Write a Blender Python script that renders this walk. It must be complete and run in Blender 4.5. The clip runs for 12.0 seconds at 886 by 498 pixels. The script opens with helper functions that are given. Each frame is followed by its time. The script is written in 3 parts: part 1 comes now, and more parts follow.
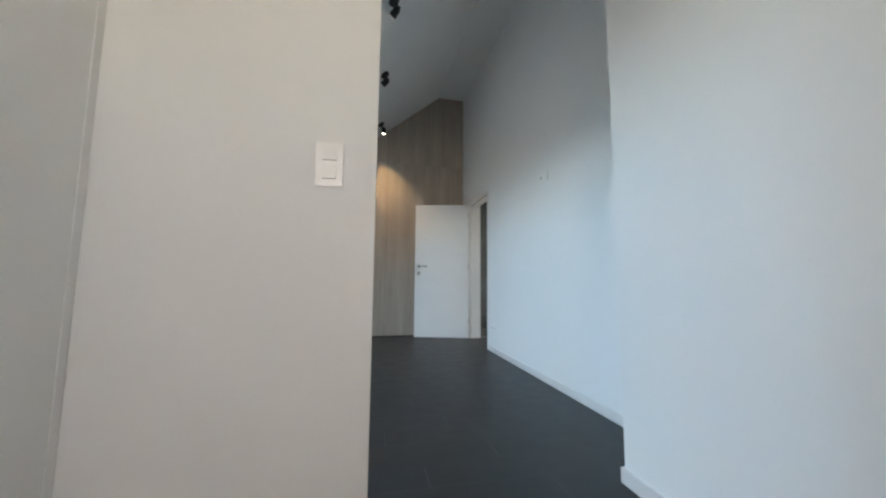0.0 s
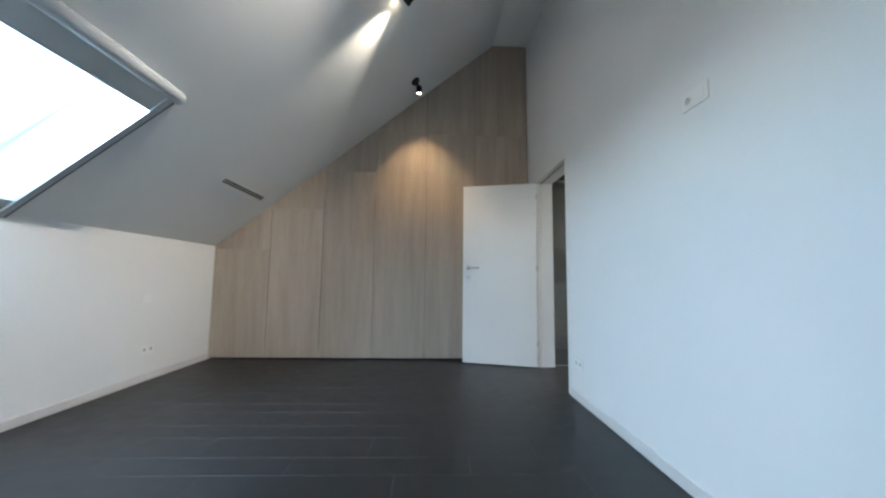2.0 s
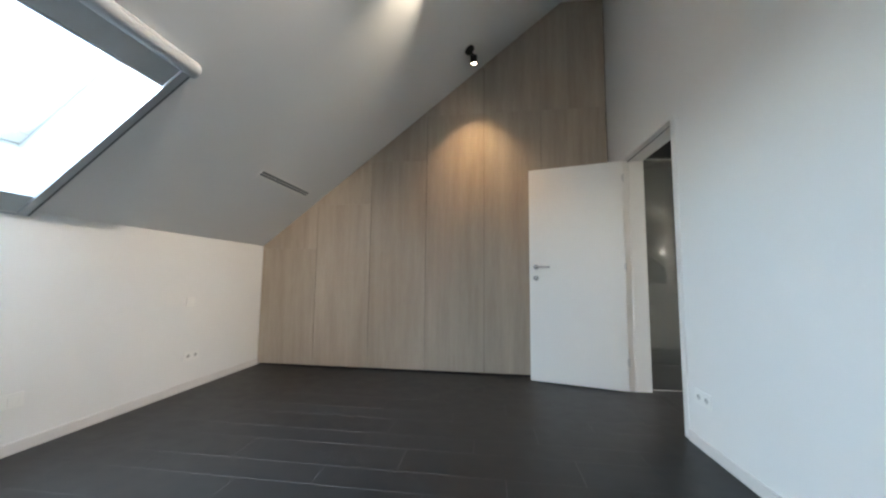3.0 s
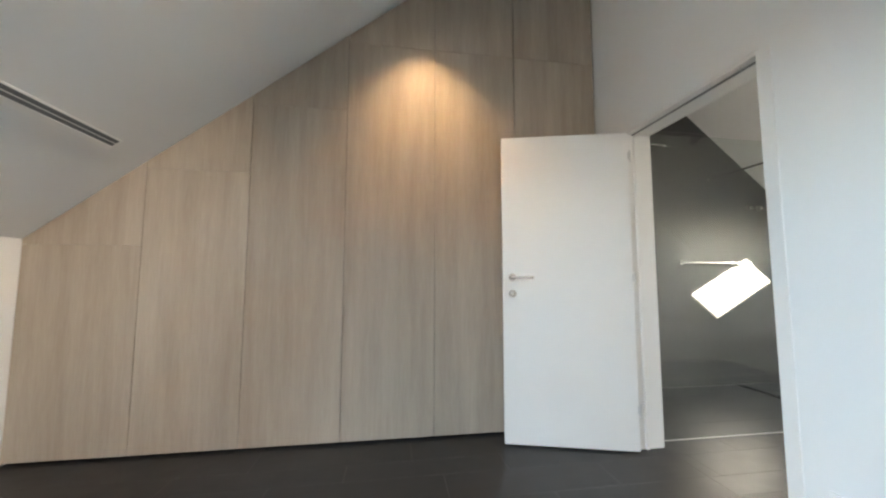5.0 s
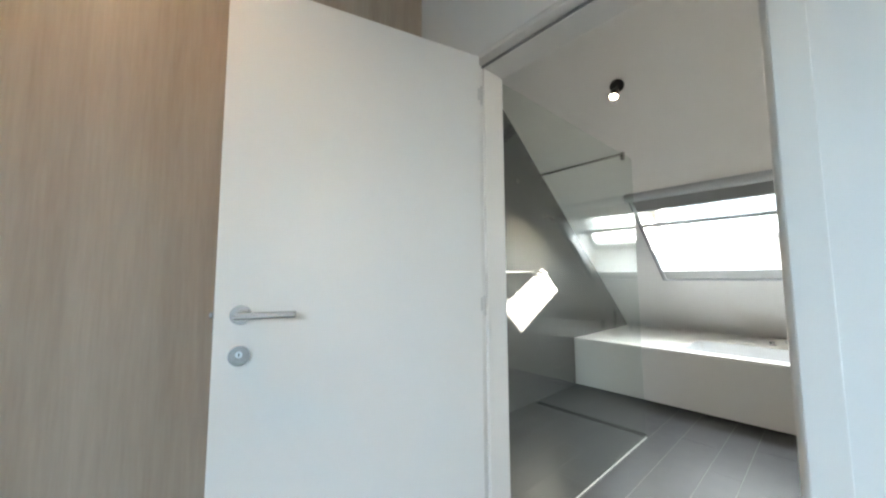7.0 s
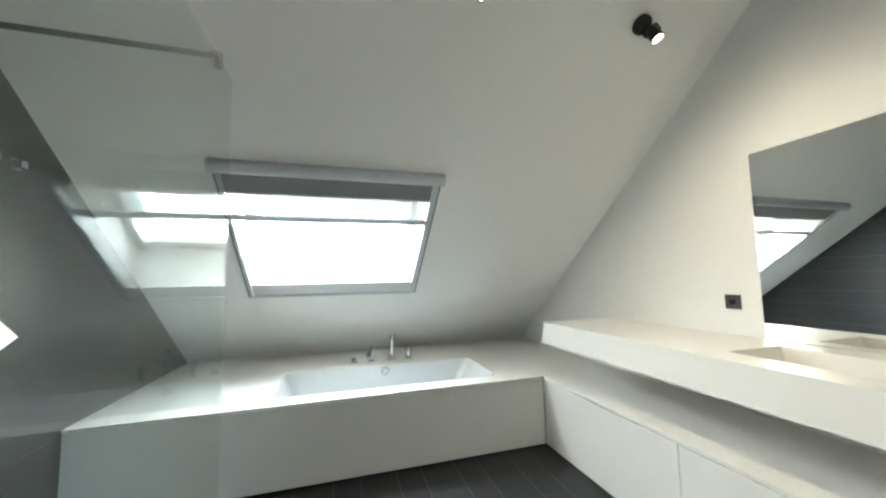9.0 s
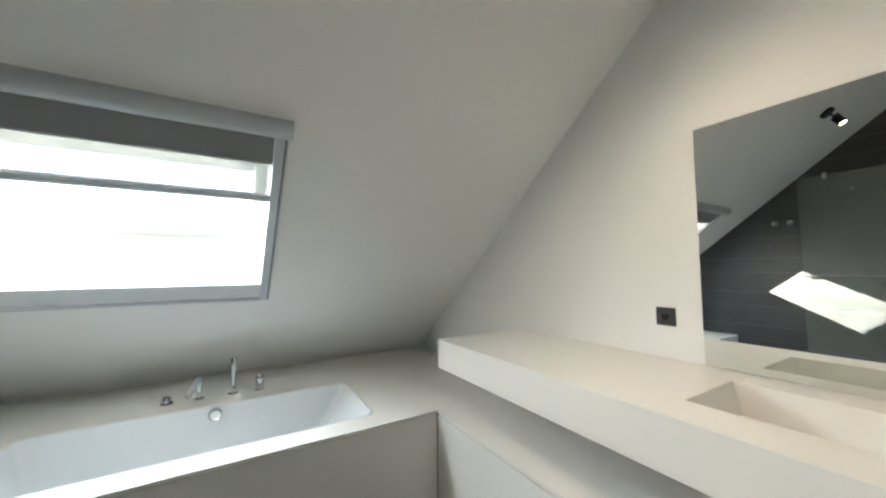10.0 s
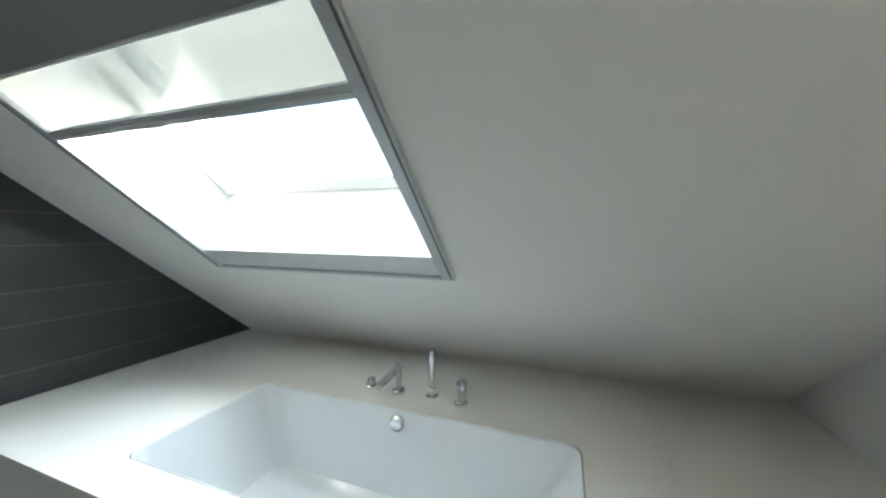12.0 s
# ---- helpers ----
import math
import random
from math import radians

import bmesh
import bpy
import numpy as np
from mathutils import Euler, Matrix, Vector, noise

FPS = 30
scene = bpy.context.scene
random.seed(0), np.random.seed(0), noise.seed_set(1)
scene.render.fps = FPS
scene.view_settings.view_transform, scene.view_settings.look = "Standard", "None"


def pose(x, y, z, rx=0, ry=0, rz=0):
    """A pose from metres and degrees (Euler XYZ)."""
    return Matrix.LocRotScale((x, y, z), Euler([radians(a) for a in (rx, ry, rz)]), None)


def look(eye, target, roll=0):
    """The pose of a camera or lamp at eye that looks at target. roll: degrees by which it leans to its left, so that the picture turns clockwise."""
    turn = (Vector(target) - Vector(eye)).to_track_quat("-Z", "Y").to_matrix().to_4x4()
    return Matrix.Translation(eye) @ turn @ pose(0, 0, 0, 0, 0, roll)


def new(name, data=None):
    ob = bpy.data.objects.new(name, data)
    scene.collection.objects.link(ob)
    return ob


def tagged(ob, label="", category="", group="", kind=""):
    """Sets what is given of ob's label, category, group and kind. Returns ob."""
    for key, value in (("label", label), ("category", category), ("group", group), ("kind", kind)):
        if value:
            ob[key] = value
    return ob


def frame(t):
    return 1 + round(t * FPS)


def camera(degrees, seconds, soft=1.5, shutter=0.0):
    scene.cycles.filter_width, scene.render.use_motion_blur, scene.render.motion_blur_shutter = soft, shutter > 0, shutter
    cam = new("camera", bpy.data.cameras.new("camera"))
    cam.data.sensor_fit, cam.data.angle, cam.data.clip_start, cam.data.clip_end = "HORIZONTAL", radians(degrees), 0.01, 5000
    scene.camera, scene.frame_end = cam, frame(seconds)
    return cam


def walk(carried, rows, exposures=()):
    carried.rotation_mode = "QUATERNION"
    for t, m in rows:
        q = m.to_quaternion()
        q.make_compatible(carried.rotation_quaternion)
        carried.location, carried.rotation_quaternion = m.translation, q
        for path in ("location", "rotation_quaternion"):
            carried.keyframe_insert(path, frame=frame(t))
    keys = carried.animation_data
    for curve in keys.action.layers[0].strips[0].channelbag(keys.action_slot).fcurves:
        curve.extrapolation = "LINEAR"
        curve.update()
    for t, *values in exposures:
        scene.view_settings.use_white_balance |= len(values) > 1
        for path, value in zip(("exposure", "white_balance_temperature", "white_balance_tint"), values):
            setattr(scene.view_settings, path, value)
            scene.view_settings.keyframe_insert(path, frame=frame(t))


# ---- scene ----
cam = camera(104.6, 12.0, 2.3)
PATH = [
    (0, (0.072, 0.148, 0.849), (0.486, 2.096, 1.042), 0.5),
    (0.5, (0.147, 0.532, 0.9), (0.662, 2.456, 1.088), 0.1),
    (1, (0.272, 0.881, 0.937), (0.767, 2.81, 1.118), 0.1),
    (1.5, (0.341, 1.151, 0.929), (0.688, 3.112, 1.115), 0.6),
    (2, (0.389, 1.445, 0.955), (0.453, 3.437, 1.131), 0.7),
    (2.5, (0.348, 1.744, 0.983), (0.178, 3.729, 1.152), 0.6),
    (2.7, (0.371, 1.849, 0.964), (0.11, 3.824, 1.137), 0.6),
    (4.3, (0.049, 2.757, 1.065), (-0.008, 4.75, 1.223), 0.3),
    (4.5, (0.029, 2.896, 1.08), (0.073, 4.889, 1.235), 0.2),
    (5, (0.022, 3.212, 1.097), (0.306, 5.185, 1.257), 0.1),
    (5.5, (0.095, 3.49, 1.125), (0.611, 5.416, 1.282), 0.0),
    (6, (0.225, 3.798, 1.148), (1.0, 5.634, 1.309), 0.2),
    (6.5, (0.383, 4.088, 1.175), (1.418, 5.793, 1.33), 0.1),
    (6.7, (0.465, 4.204, 1.182), (1.606, 5.839, 1.342), -0.1),
    (8.3, (1.369, 4.948, 1.234), (3.344, 5.201, 1.422), -0.8),
    (8.5, (1.513, 4.984, 1.254), (3.505, 4.979, 1.433), -1.0),
    (9, (1.917, 4.92, 1.28), (3.827, 4.353, 1.451), -1.1),
    (9.5, (2.26, 4.725, 1.31), (4.036, 3.817, 1.459), -0.9),
    (10, (2.522, 4.444, 1.335), (4.234, 3.417, 1.458), -0.5),
    (10.5, (2.75, 4.177, 1.36), (4.485, 3.186, 1.45), 0.1),
    (11, (3.035, 3.947, 1.378), (4.921, 3.282, 1.385), 0.8),
    (11.5, (3.351, 3.807, 1.361), (5.348, 3.708, 1.314), 0.8),
    (12, (3.696, 3.825, 1.36), (5.578, 4.494, 1.256), 0.4),
]
walk(cam, [(t, look(eye, target, roll)) for t, eye, target, roll in PATH],
     [(0.0, 4.1, 6700, 12), (0.8, 4.13, 6450, 10), (1.5, 4.26, 6300, 10), (2.7, 4.24, 7000, 14), (4.5, 4.78, 7450, 15), (6.5, 4.72, 7050, 13), (8.5, 4.87, 6600, 3), (9.5, 4.22, 6600, 6), (10.5, 4.18, 6700, 9), (12.0, 3.98, 6400, 4)])

# ---- world, sun, daylight ----
world = bpy.data.worlds.new("sky")
scene.world = world
world.use_nodes = True
wn = world.node_tree
sky = wn.nodes.new("ShaderNodeTexSky")
sky.sky_type = "NISHITA"
sky.sun_disc = False
sky.sun_elevation = radians(21)
sky.sun_rotation = radians(136)
wn.links.new(sky.outputs[0], wn.nodes["Background"].inputs[0])
wn.nodes["Background"].inputs[1].default_value = 0.11

sun_way = Vector((-0.968, 1.0, -0.533)).normalized()
sun = new("sun", bpy.data.lights.new("sun", "SUN"))
sun.data.energy, sun.data.angle, sun.data.color = 5.0, radians(0.5), (1.0, 0.95, 0.86)
sun.matrix_world = look(Vector((4.6, 5.0, 2.0)) - sun_way * 12, (4.6, 5.0, 2.0))

DAY_BED, DAY_BATH, FILL_HALL = 50.0, 10.5, 0.8

# ---- the plan ----
XE, XE2 = 1.58, 1.755          # wall between bedroom and bathroom
XW = -2.205                    # knee wall
YN = 5.61                      # wardrobe front
YT = 6.346                     # tiled shower wall
YM = 2.741                     # mirror wall
XP = 0.084
YS, YS2 = 1.29, 1.410          # cross wall at the passage
YC = 1.50                      # end of the thick hall wall
XH, XHW = 1.165, -0.725        # hall side walls
D_Y0, D_Y1, D_Z = 4.432, 5.285, 2.068   # doorway
KNEE, RIDGE = 1.32, 3.975
B_SL, T_SL = 0.795, 0.83       # pitches: bedroom, bathroom
TX, TZ = 5.878, 0.512          # where the bathroom slope meets the deck
BU, TU = math.hypot(1, B_SL), math.hypot(1, T_SL)
ROOF = 0.42


def zb(x):
    return KNEE + B_SL * (x - XW)


def zt(x):
    return TZ + T_SL * (TX - x)


XR = XW + (RIDGE - KNEE) / B_SL
M_BED = Matrix(((1 / BU, 0, -B_SL / BU, XW), (0, 1, 0, 0), (B_SL / BU, 0, 1 / BU, KNEE), (0, 0, 0, 1)))
M_BATH = Matrix(((-1 / TU, 0, T_SL / TU, TX), (0, -1, 0, 0), (T_SL / TU, 0, 1 / TU, TZ), (0, 0, 0, 1)))


# ---- materials ----
def mat(name, color, rough=0.5, metal=0.0, var=0.0, scale=4.0, fine=0.0, fine_scale=300.0, coords="Object", **extra):
    m = bpy.data.materials.new(name)
    m.use_nodes = True
    nt = m.node_tree
    b = nt.nodes["Principled BSDF"]
    b.inputs["Base Color"].default_value = (*color, 1)
    b.inputs["Roughness"].default_value = rough
    b.inputs["Metallic"].default_value = metal
    for key, value in extra.items():
        b.inputs[key.replace("_", " ")].default_value = value
    tc = nt.nodes.new("ShaderNodeTexCoord")
    if var:
        n = nt.nodes.new("ShaderNodeTexNoise")
        n.inputs["Scale"].default_value = scale
        n.inputs["Detail"].default_value = 6
        nt.links.new(tc.outputs[coords], n.inputs["Vector"])
        r = nt.nodes.new("ShaderNodeMapRange")
        r.inputs["From Min"].default_value, r.inputs["From Max"].default_value = 0.3, 0.7
        r.inputs["To Min"].default_value, r.inputs["To Max"].default_value = 1 - var, 1 + var
        r.clamp = False
        nt.links.new(n.outputs["Fac"], r.inputs["Value"])
        mx = nt.nodes.new("ShaderNodeVectorMath")
        mx.operation = "MULTIPLY"
        mx.inputs[0].default_value = color
        nt.links.new(r.outputs[0], mx.inputs[1])
        nt.links.new(mx.outputs[0], b.inputs["Base Color"])
        r2 = nt.nodes.new("ShaderNodeMapRange")
        r2.inputs["From Min"].default_value, r2.inputs["From Max"].default_value = 0.3, 0.7
        r2.inputs["To Min"].default_value, r2.inputs["To Max"].default_value = max(rough - 0.02, 0.02), min(rough + 0.02, 1)
        r2.clamp = False
        nt.links.new(n.outputs["Fac"], r2.inputs["Value"])
        nt.links.new(r2.outputs[0], b.inputs["Roughness"])
    if fine:
        f = nt.nodes.new("ShaderNodeTexNoise")
        f.inputs["Scale"].default_value = fine_scale
        f.inputs["Detail"].default_value = 3
        nt.links.new(tc.outputs[coords], f.inputs["Vector"])
        bp = nt.nodes.new("ShaderNodeBump")
        bp.inputs["Strength"].default_value = fine
        bp.inputs["Distance"].default_value = 0.002
        nt.links.new(f.outputs["Fac"], bp.inputs["Height"])
        nt.links.new(bp.outputs[0], b.inputs["Normal"])
    return m


def tile_material(name, color, rough, gloss, relief=0.05):
    """Dark through-body stoneware: cloudy, faintly streaked along its length, each tile a little different."""
    m = bpy.data.materials.new(name)
    m.use_nodes = True
    nt = m.node_tree
    b = nt.nodes["Principled BSDF"]
    tc = nt.nodes.new("ShaderNodeTexCoord")
    info = nt.nodes.new("ShaderNodeObjectInfo")
    off = nt.nodes.new("ShaderNodeVectorMath")
    off.operation = "MULTIPLY_ADD"
    off.inputs[1].default_value = (31.0, 17.0, 23.0)
    nt.links.new(info.outputs["Random"], off.inputs[0])
    nt.links.new(tc.outputs["Object"], off.inputs[2])
    st = nt.nodes.new("ShaderNodeMapping")
    st.inputs["Scale"].default_value = (2.0, 14.0, 14.0)
    nt.links.new(off.outputs[0], st.inputs["Vector"])
    n1 = nt.nodes.new("ShaderNodeTexNoise")
    n1.inputs["Scale"].default_value, n1.inputs["Detail"].default_value = 2.2, 2.5
    nt.links.new(st.outputs[0], n1.inputs["Vector"])
    n2 = nt.nodes.new("ShaderNodeTexNoise")
    n2.inputs["Scale"].default_value, n2.inputs["Detail"].default_value = 9.0, 2
    nt.links.new(off.outputs[0], n2.inputs["Vector"])
    add = nt.nodes.new("ShaderNodeMath")
    add.operation = "ADD"
    nt.links.new(n1.outputs["Fac"], add.inputs[0])
    nt.links.new(n2.outputs["Fac"], add.inputs[1])
    add2 = nt.nodes.new("ShaderNodeMath")
    add2.operation = "MULTIPLY_ADD"
    add2.inputs[1].default_value = 0.35
    nt.links.new(info.outputs["Random"], add2.inputs[0])
    nt.links.new(add.outputs[0], add2.inputs[2])
    r = nt.nodes.new("ShaderNodeMapRange")
    r.inputs["From Min"].default_value, r.inputs["From Max"].default_value = 0.7, 1.6
    r.inputs["To Min"].default_value, r.inputs["To Max"].default_value = 0.72, 1.35
    r.clamp = False
    nt.links.new(add2.outputs[0], r.inputs["Value"])
    mx = nt.nodes.new("ShaderNodeVectorMath")
    mx.operation = "MULTIPLY"
    mx.inputs[0].default_value = color
    nt.links.new(r.outputs[0], mx.inputs[1])
    nt.links.new(mx.outputs[0], b.inputs["Base Color"])
    r2 = nt.nodes.new("ShaderNodeMapRange")
    r2.inputs["To Min"].default_value, r2.inputs["To Max"].default_value = rough - 0.07, rough + 0.09
    nt.links.new(n2.outputs["Fac"], r2.inputs["Value"])
    nt.links.new(r2.outputs[0], b.inputs["Roughness"])
    bp = nt.nodes.new("ShaderNodeBump")
    bp.inputs["Strength"].default_value, bp.inputs["Distance"].default_value = relief, 0.002
    b.inputs["Specular IOR Level"].default_value = gloss
    nt.links.new(n1.outputs["Fac"], bp.inputs["Height"])
    if relief:
        nt.links.new(bp.outputs[0], b.inputs["Normal"])
    return m


def veneer_material(name, dark, light):
    """Grey-brown oak veneer with upright grain, each panel cut from another sheet."""
    m = bpy.data.materials.new(name)
    m.use_nodes = True
    nt = m.node_tree
    b = nt.nodes["Principled BSDF"]
    tc = nt.nodes.new("ShaderNodeTexCoord")
    info = nt.nodes.new("ShaderNodeObjectInfo")
    off = nt.nodes.new("ShaderNodeVectorMath")
    off.operation = "MULTIPLY_ADD"
    off.inputs[1].default_value = (13.0, 0.0, 5.0)
    nt.links.new(info.outputs["Random"], off.inputs[0])
    nt.links.new(tc.outputs["Object"], off.inputs[2])
    layers = []
    for sc, detail in (((5.5, 1.0, 0.35), 2), ((22.0, 1.0, 1.6), 3), ((150.0, 1.0, 9.0), 4)):
        mp = nt.nodes.new("ShaderNodeMapping")
        mp.inputs["Scale"].default_value = sc
        nt.links.new(off.outputs[0], mp.inputs["Vector"])
        n = nt.nodes.new("ShaderNodeTexNoise")
        n.inputs["Scale"].default_value, n.inputs["Detail"].default_value = 1.0, detail
        nt.links.new(mp.outputs[0], n.inputs["Vector"])
        layers.append(n)
    s = None
    for n, w in zip(layers, (0.46, 0.30, 0.24)):
        q = nt.nodes.new("ShaderNodeMath")
        q.operation = "MULTIPLY_ADD"
        q.inputs[1].default_value = w
        nt.links.new(n.outputs["Fac"], q.inputs[0])
        if s:
            nt.links.new(s.outputs[0], q.inputs[2])
        else:
            q.inputs[2].default_value = 0.0
        s = q
    ramp = nt.nodes.new("ShaderNodeValToRGB")
    ramp.color_ramp.elements[0].position, ramp.color_ramp.elements[0].color = 0.30, (*dark, 1)
    ramp.color_ramp.elements[1].position, ramp.color_ramp.elements[1].color = 0.70, (*light, 1)
    nt.links.new(s.outputs[0], ramp.inputs[0])
    nt.links.new(ramp.outputs[0], b.inputs["Base Color"])
    b.inputs["Roughness"].default_value = 0.45
    bp = nt.nodes.new("ShaderNodeBump")
    bp.inputs["Strength"].default_value, bp.inputs["Distance"].default_value = 0.10, 0.001
    nt.links.new(layers[2].outputs["Fac"], bp.inputs["Height"])
    nt.links.new(bp.outputs[0], b.inputs["Normal"])
    return m


def sheet_glass_material(name, tint, film=0.0):
    """Clear sheet seen straight through, with the mirror gloss of glass growing towards grazing views."""
    m = bpy.data.materials.new(name)
    m.use_nodes = True
    nt = m.node_tree
    clear = nt.nodes.new("ShaderNodeBsdfTransparent")
    clear.inputs[0].default_value = (*tint, 1)
    gloss = nt.nodes.new("ShaderNodeBsdfGlossy")
    gloss.inputs["Roughness"].default_value = 0.0
    lw = nt.nodes.new("ShaderNodeLayerWeight")
    p = nt.nodes.new("ShaderNodeMath")
    p.operation = "POWER"
    p.inputs[1].default_value = 5.0
    nt.links.new(lw.outputs["Facing"], p.inputs[0])
    f = nt.nodes.new("ShaderNodeMath")
    f.operation = "MULTIPLY_ADD"
    f.inputs[1].default_value, f.inputs[2].default_value = 0.95, 0.042
    nt.links.new(p.outputs[0], f.inputs[0])
    mx = nt.nodes.new("ShaderNodeMixShader")
    nt.links.new(f.outputs[0], mx.inputs[0])
    nt.links.new(clear.outputs[0], mx.inputs[1])
    nt.links.new(gloss.outputs[0], mx.inputs[2])
    last = mx
    if film:
        # thin limescale film that scatters a little light both ways, thicker in patches
        tc = nt.nodes.new("ShaderNodeTexCoord")
        n = nt.nodes.new("ShaderNodeTexNoise")
        n.inputs["Scale"].default_value, n.inputs["Detail"].default_value = 2.5, 4
        nt.links.new(tc.outputs["Object"], n.inputs["Vector"])
        r = nt.nodes.new("ShaderNodeMapRange")
        r.inputs["To Min"].default_value, r.inputs["To Max"].default_value = film * 0.75, film * 1.25
        nt.links.new(n.outputs["Fac"], r.inputs["Value"])
        back = nt.nodes.new("ShaderNodeBsdfDiffuse")
        fore = nt.nodes.new("ShaderNodeBsdfTranslucent")
        for k in (back, fore):
            k.inputs[0].default_value = (0.88, 0.92, 0.88, 1)
        both = nt.nodes.new("ShaderNodeMixShader")
        nt.links.new(back.outputs[0], both.inputs[1])
        nt.links.new(fore.outputs[0], both.inputs[2])
        last = nt.nodes.new("ShaderNodeMixShader")
        nt.links.new(r.outputs[0], last.inputs[0])
        nt.links.new(mx.outputs[0], last.inputs[1])
        nt.links.new(both.outputs[0], last.inputs[2])
    nt.links.new(last.outputs[0], nt.nodes["Material Output"].inputs["Surface"])
    return m


def lamp_material(name, color, strength):
    m = bpy.data.materials.new(name)
    m.use_nodes = True
    b = m.node_tree.nodes["Principled BSDF"]
    b.inputs["Base Color"].default_value = (0.9, 0.9, 0.9, 1)
    b.inputs["Emission Color"].default_value = (*color, 1)
    b.inputs["Emission Strength"].default_value = strength
    return m


def sheer_material(name):
    """Fine mesh: lets most of the light straight through."""
    m = bpy.data.materials.new(name)
    m.use_nodes = True
    nt = m.node_tree
    b = nt.nodes["Principled BSDF"]
    b.inputs["Base Color"].default_value = (0.55, 0.56, 0.55, 1)
    b.inputs["Alpha"].default_value = 0.5
    b.inputs["Roughness"].default_value = 0.9
    return m


PAINT = mat("white_paint", (0.82, 0.82, 0.81), 0.62, var=0.015, scale=1.4, fine=0.12, fine_scale=420)
CEIL = mat("ceiling_paint", (0.85, 0.85, 0.84), 0.75, var=0.012, scale=1.1, fine=0.10, fine_scale=380)
LACQUER = mat("white_lacquer", (0.80, 0.79, 0.77), 0.32, var=0.01, scale=2.5, fine=0.04, fine_scale=260)
TRIM = mat("white_trim", (0.72, 0.70, 0.68), 0.42, var=0.02, scale=6, fine=0.04)
SOLID = mat("white_mineral_top", (0.82, 0.80, 0.76), 0.30, var=0.008, scale=3)
ACRYL = mat("white_acrylic", (0.74, 0.76, 0.78), 0.16, var=0.01, scale=5)
FRONT = mat("white_matt_front", (0.78, 0.77, 0.74), 0.42, var=0.01, scale=2)
PLASTIC = mat("white_plastic", (0.86, 0.86, 0.84), 0.3)
# Near-black: shade put into plinths and socket holes, plus the dark drain's own colour.
SHADOW = mat("shade_and_drain_black", (0.015, 0.015, 0.015), 0.9, Specular_IOR_Level=0.05)
CHROME = mat("chrome", (0.64, 0.65, 0.66), 0.08, 1.0)
STEEL = mat("brushed_steel", (0.46, 0.45, 0.44), 0.27, 1.0, fine=0.05, fine_scale=500)
ALU = mat("grey_aluminium", (0.54, 0.57, 0.60), 0.36, 0.25, var=0.03, scale=9)
SLOT = mat("rail_slot_grey", (0.14, 0.145, 0.15), 0.8)
BAND = mat("pale_grey_aluminium", (0.66, 0.68, 0.69), 0.42, 0.1, var=0.02, scale=9)
JOINT_BROWN = mat("brown_silicone", (0.20, 0.17, 0.14), 0.6)
CORE = mat("veneer_edge", (0.16, 0.13, 0.105), 0.7)
SATIN = mat("satin_white_metal", (0.62, 0.62, 0.61), 0.35, 0.3)
BLACK = mat("black_metal", (0.015, 0.015, 0.016), 0.45, 0.3, fine=0.05)
BLACKP = mat("black_plastic", (0.02, 0.02, 0.022), 0.4)
FABRIC = mat("grey_blind_fabric", (0.24, 0.245, 0.25), 0.9, fine=0.3, fine_scale=900)
SHEER = sheer_material("insect_mesh")
AWNING = bpy.data.materials.new("pale_awning_cloth")
AWNING.use_nodes = True
cloth = AWNING.node_tree.nodes.new("ShaderNodeBsdfTranslucent")
cloth.inputs[0].default_value = (0.23, 0.23, 0.22, 1)
AWNING.node_tree.links.new(cloth.outputs[0], AWNING.node_tree.nodes["Material Output"].inputs["Surface"])
GROUT_BED = mat("dark_grout", (0.14, 0.14, 0.137), 0.9, var=0.15, scale=30, fine=0.3)
GROUT = mat("grey_grout", (0.22, 0.22, 0.215), 0.9, var=0.15, scale=30, fine=0.3)
GROUT_WALL = mat("pale_grey_grout", (0.18, 0.18, 0.177), 0.9, var=0.12, scale=30)
FLOOR_TILE = tile_material("anthracite_stoneware", (0.012, 0.0125, 0.014), 0.42, 0.5)
WALL_TILE = tile_material("anthracite_wall_stoneware", (0.025, 0.026, 0.027), 0.48, 0.8, 0.0)
VENEER = veneer_material("grey_oak_veneer", (0.325, 0.263, 0.205), (0.485, 0.415, 0.345))
GLASS = sheet_glass_material("window_glass", (0.97, 0.985, 0.98))
SHOWER_GLASS = sheet_glass_material("clear_safety_glass", (0.96, 0.985, 0.972), 0.027)
MIRROR = mat("silvered_mirror", (0.86, 0.88, 0.87), 0.0, 1.0)
LENS = lamp_material("lit_lens", (1.0, 0.86, 0.66), 3.0)
ROOFING = mat("roof_slates", (0.06, 0.06, 0.065), 0.7, var=0.2, scale=3)


# ---- mesh helpers ----
def part(name, bm, material, parent=None, label="", smooth=False):
    me = bpy.data.meshes.new(name)
    bmesh.ops.recalc_face_normals(bm, faces=bm.faces)
    bm.to_mesh(me)
    bm.free()
    me.materials.append(material)
    if smooth:
        me.polygons.foreach_set("use_smooth", [True] * len(me.polygons))
        me.set_sharp_from_angle(angle=radians(35))
    ob = new(name, me)
    if parent:
        ob.parent = parent
    if label:
        ob["label"] = label
    return ob


def thing(name, at, label, category, group="", kind=""):
    ob = new(name)
    ob.empty_display_size = 0.1
    ob.matrix_basis = at if isinstance(at, Matrix) else Matrix.Translation(at)
    return tagged(ob, label, category, group, kind)


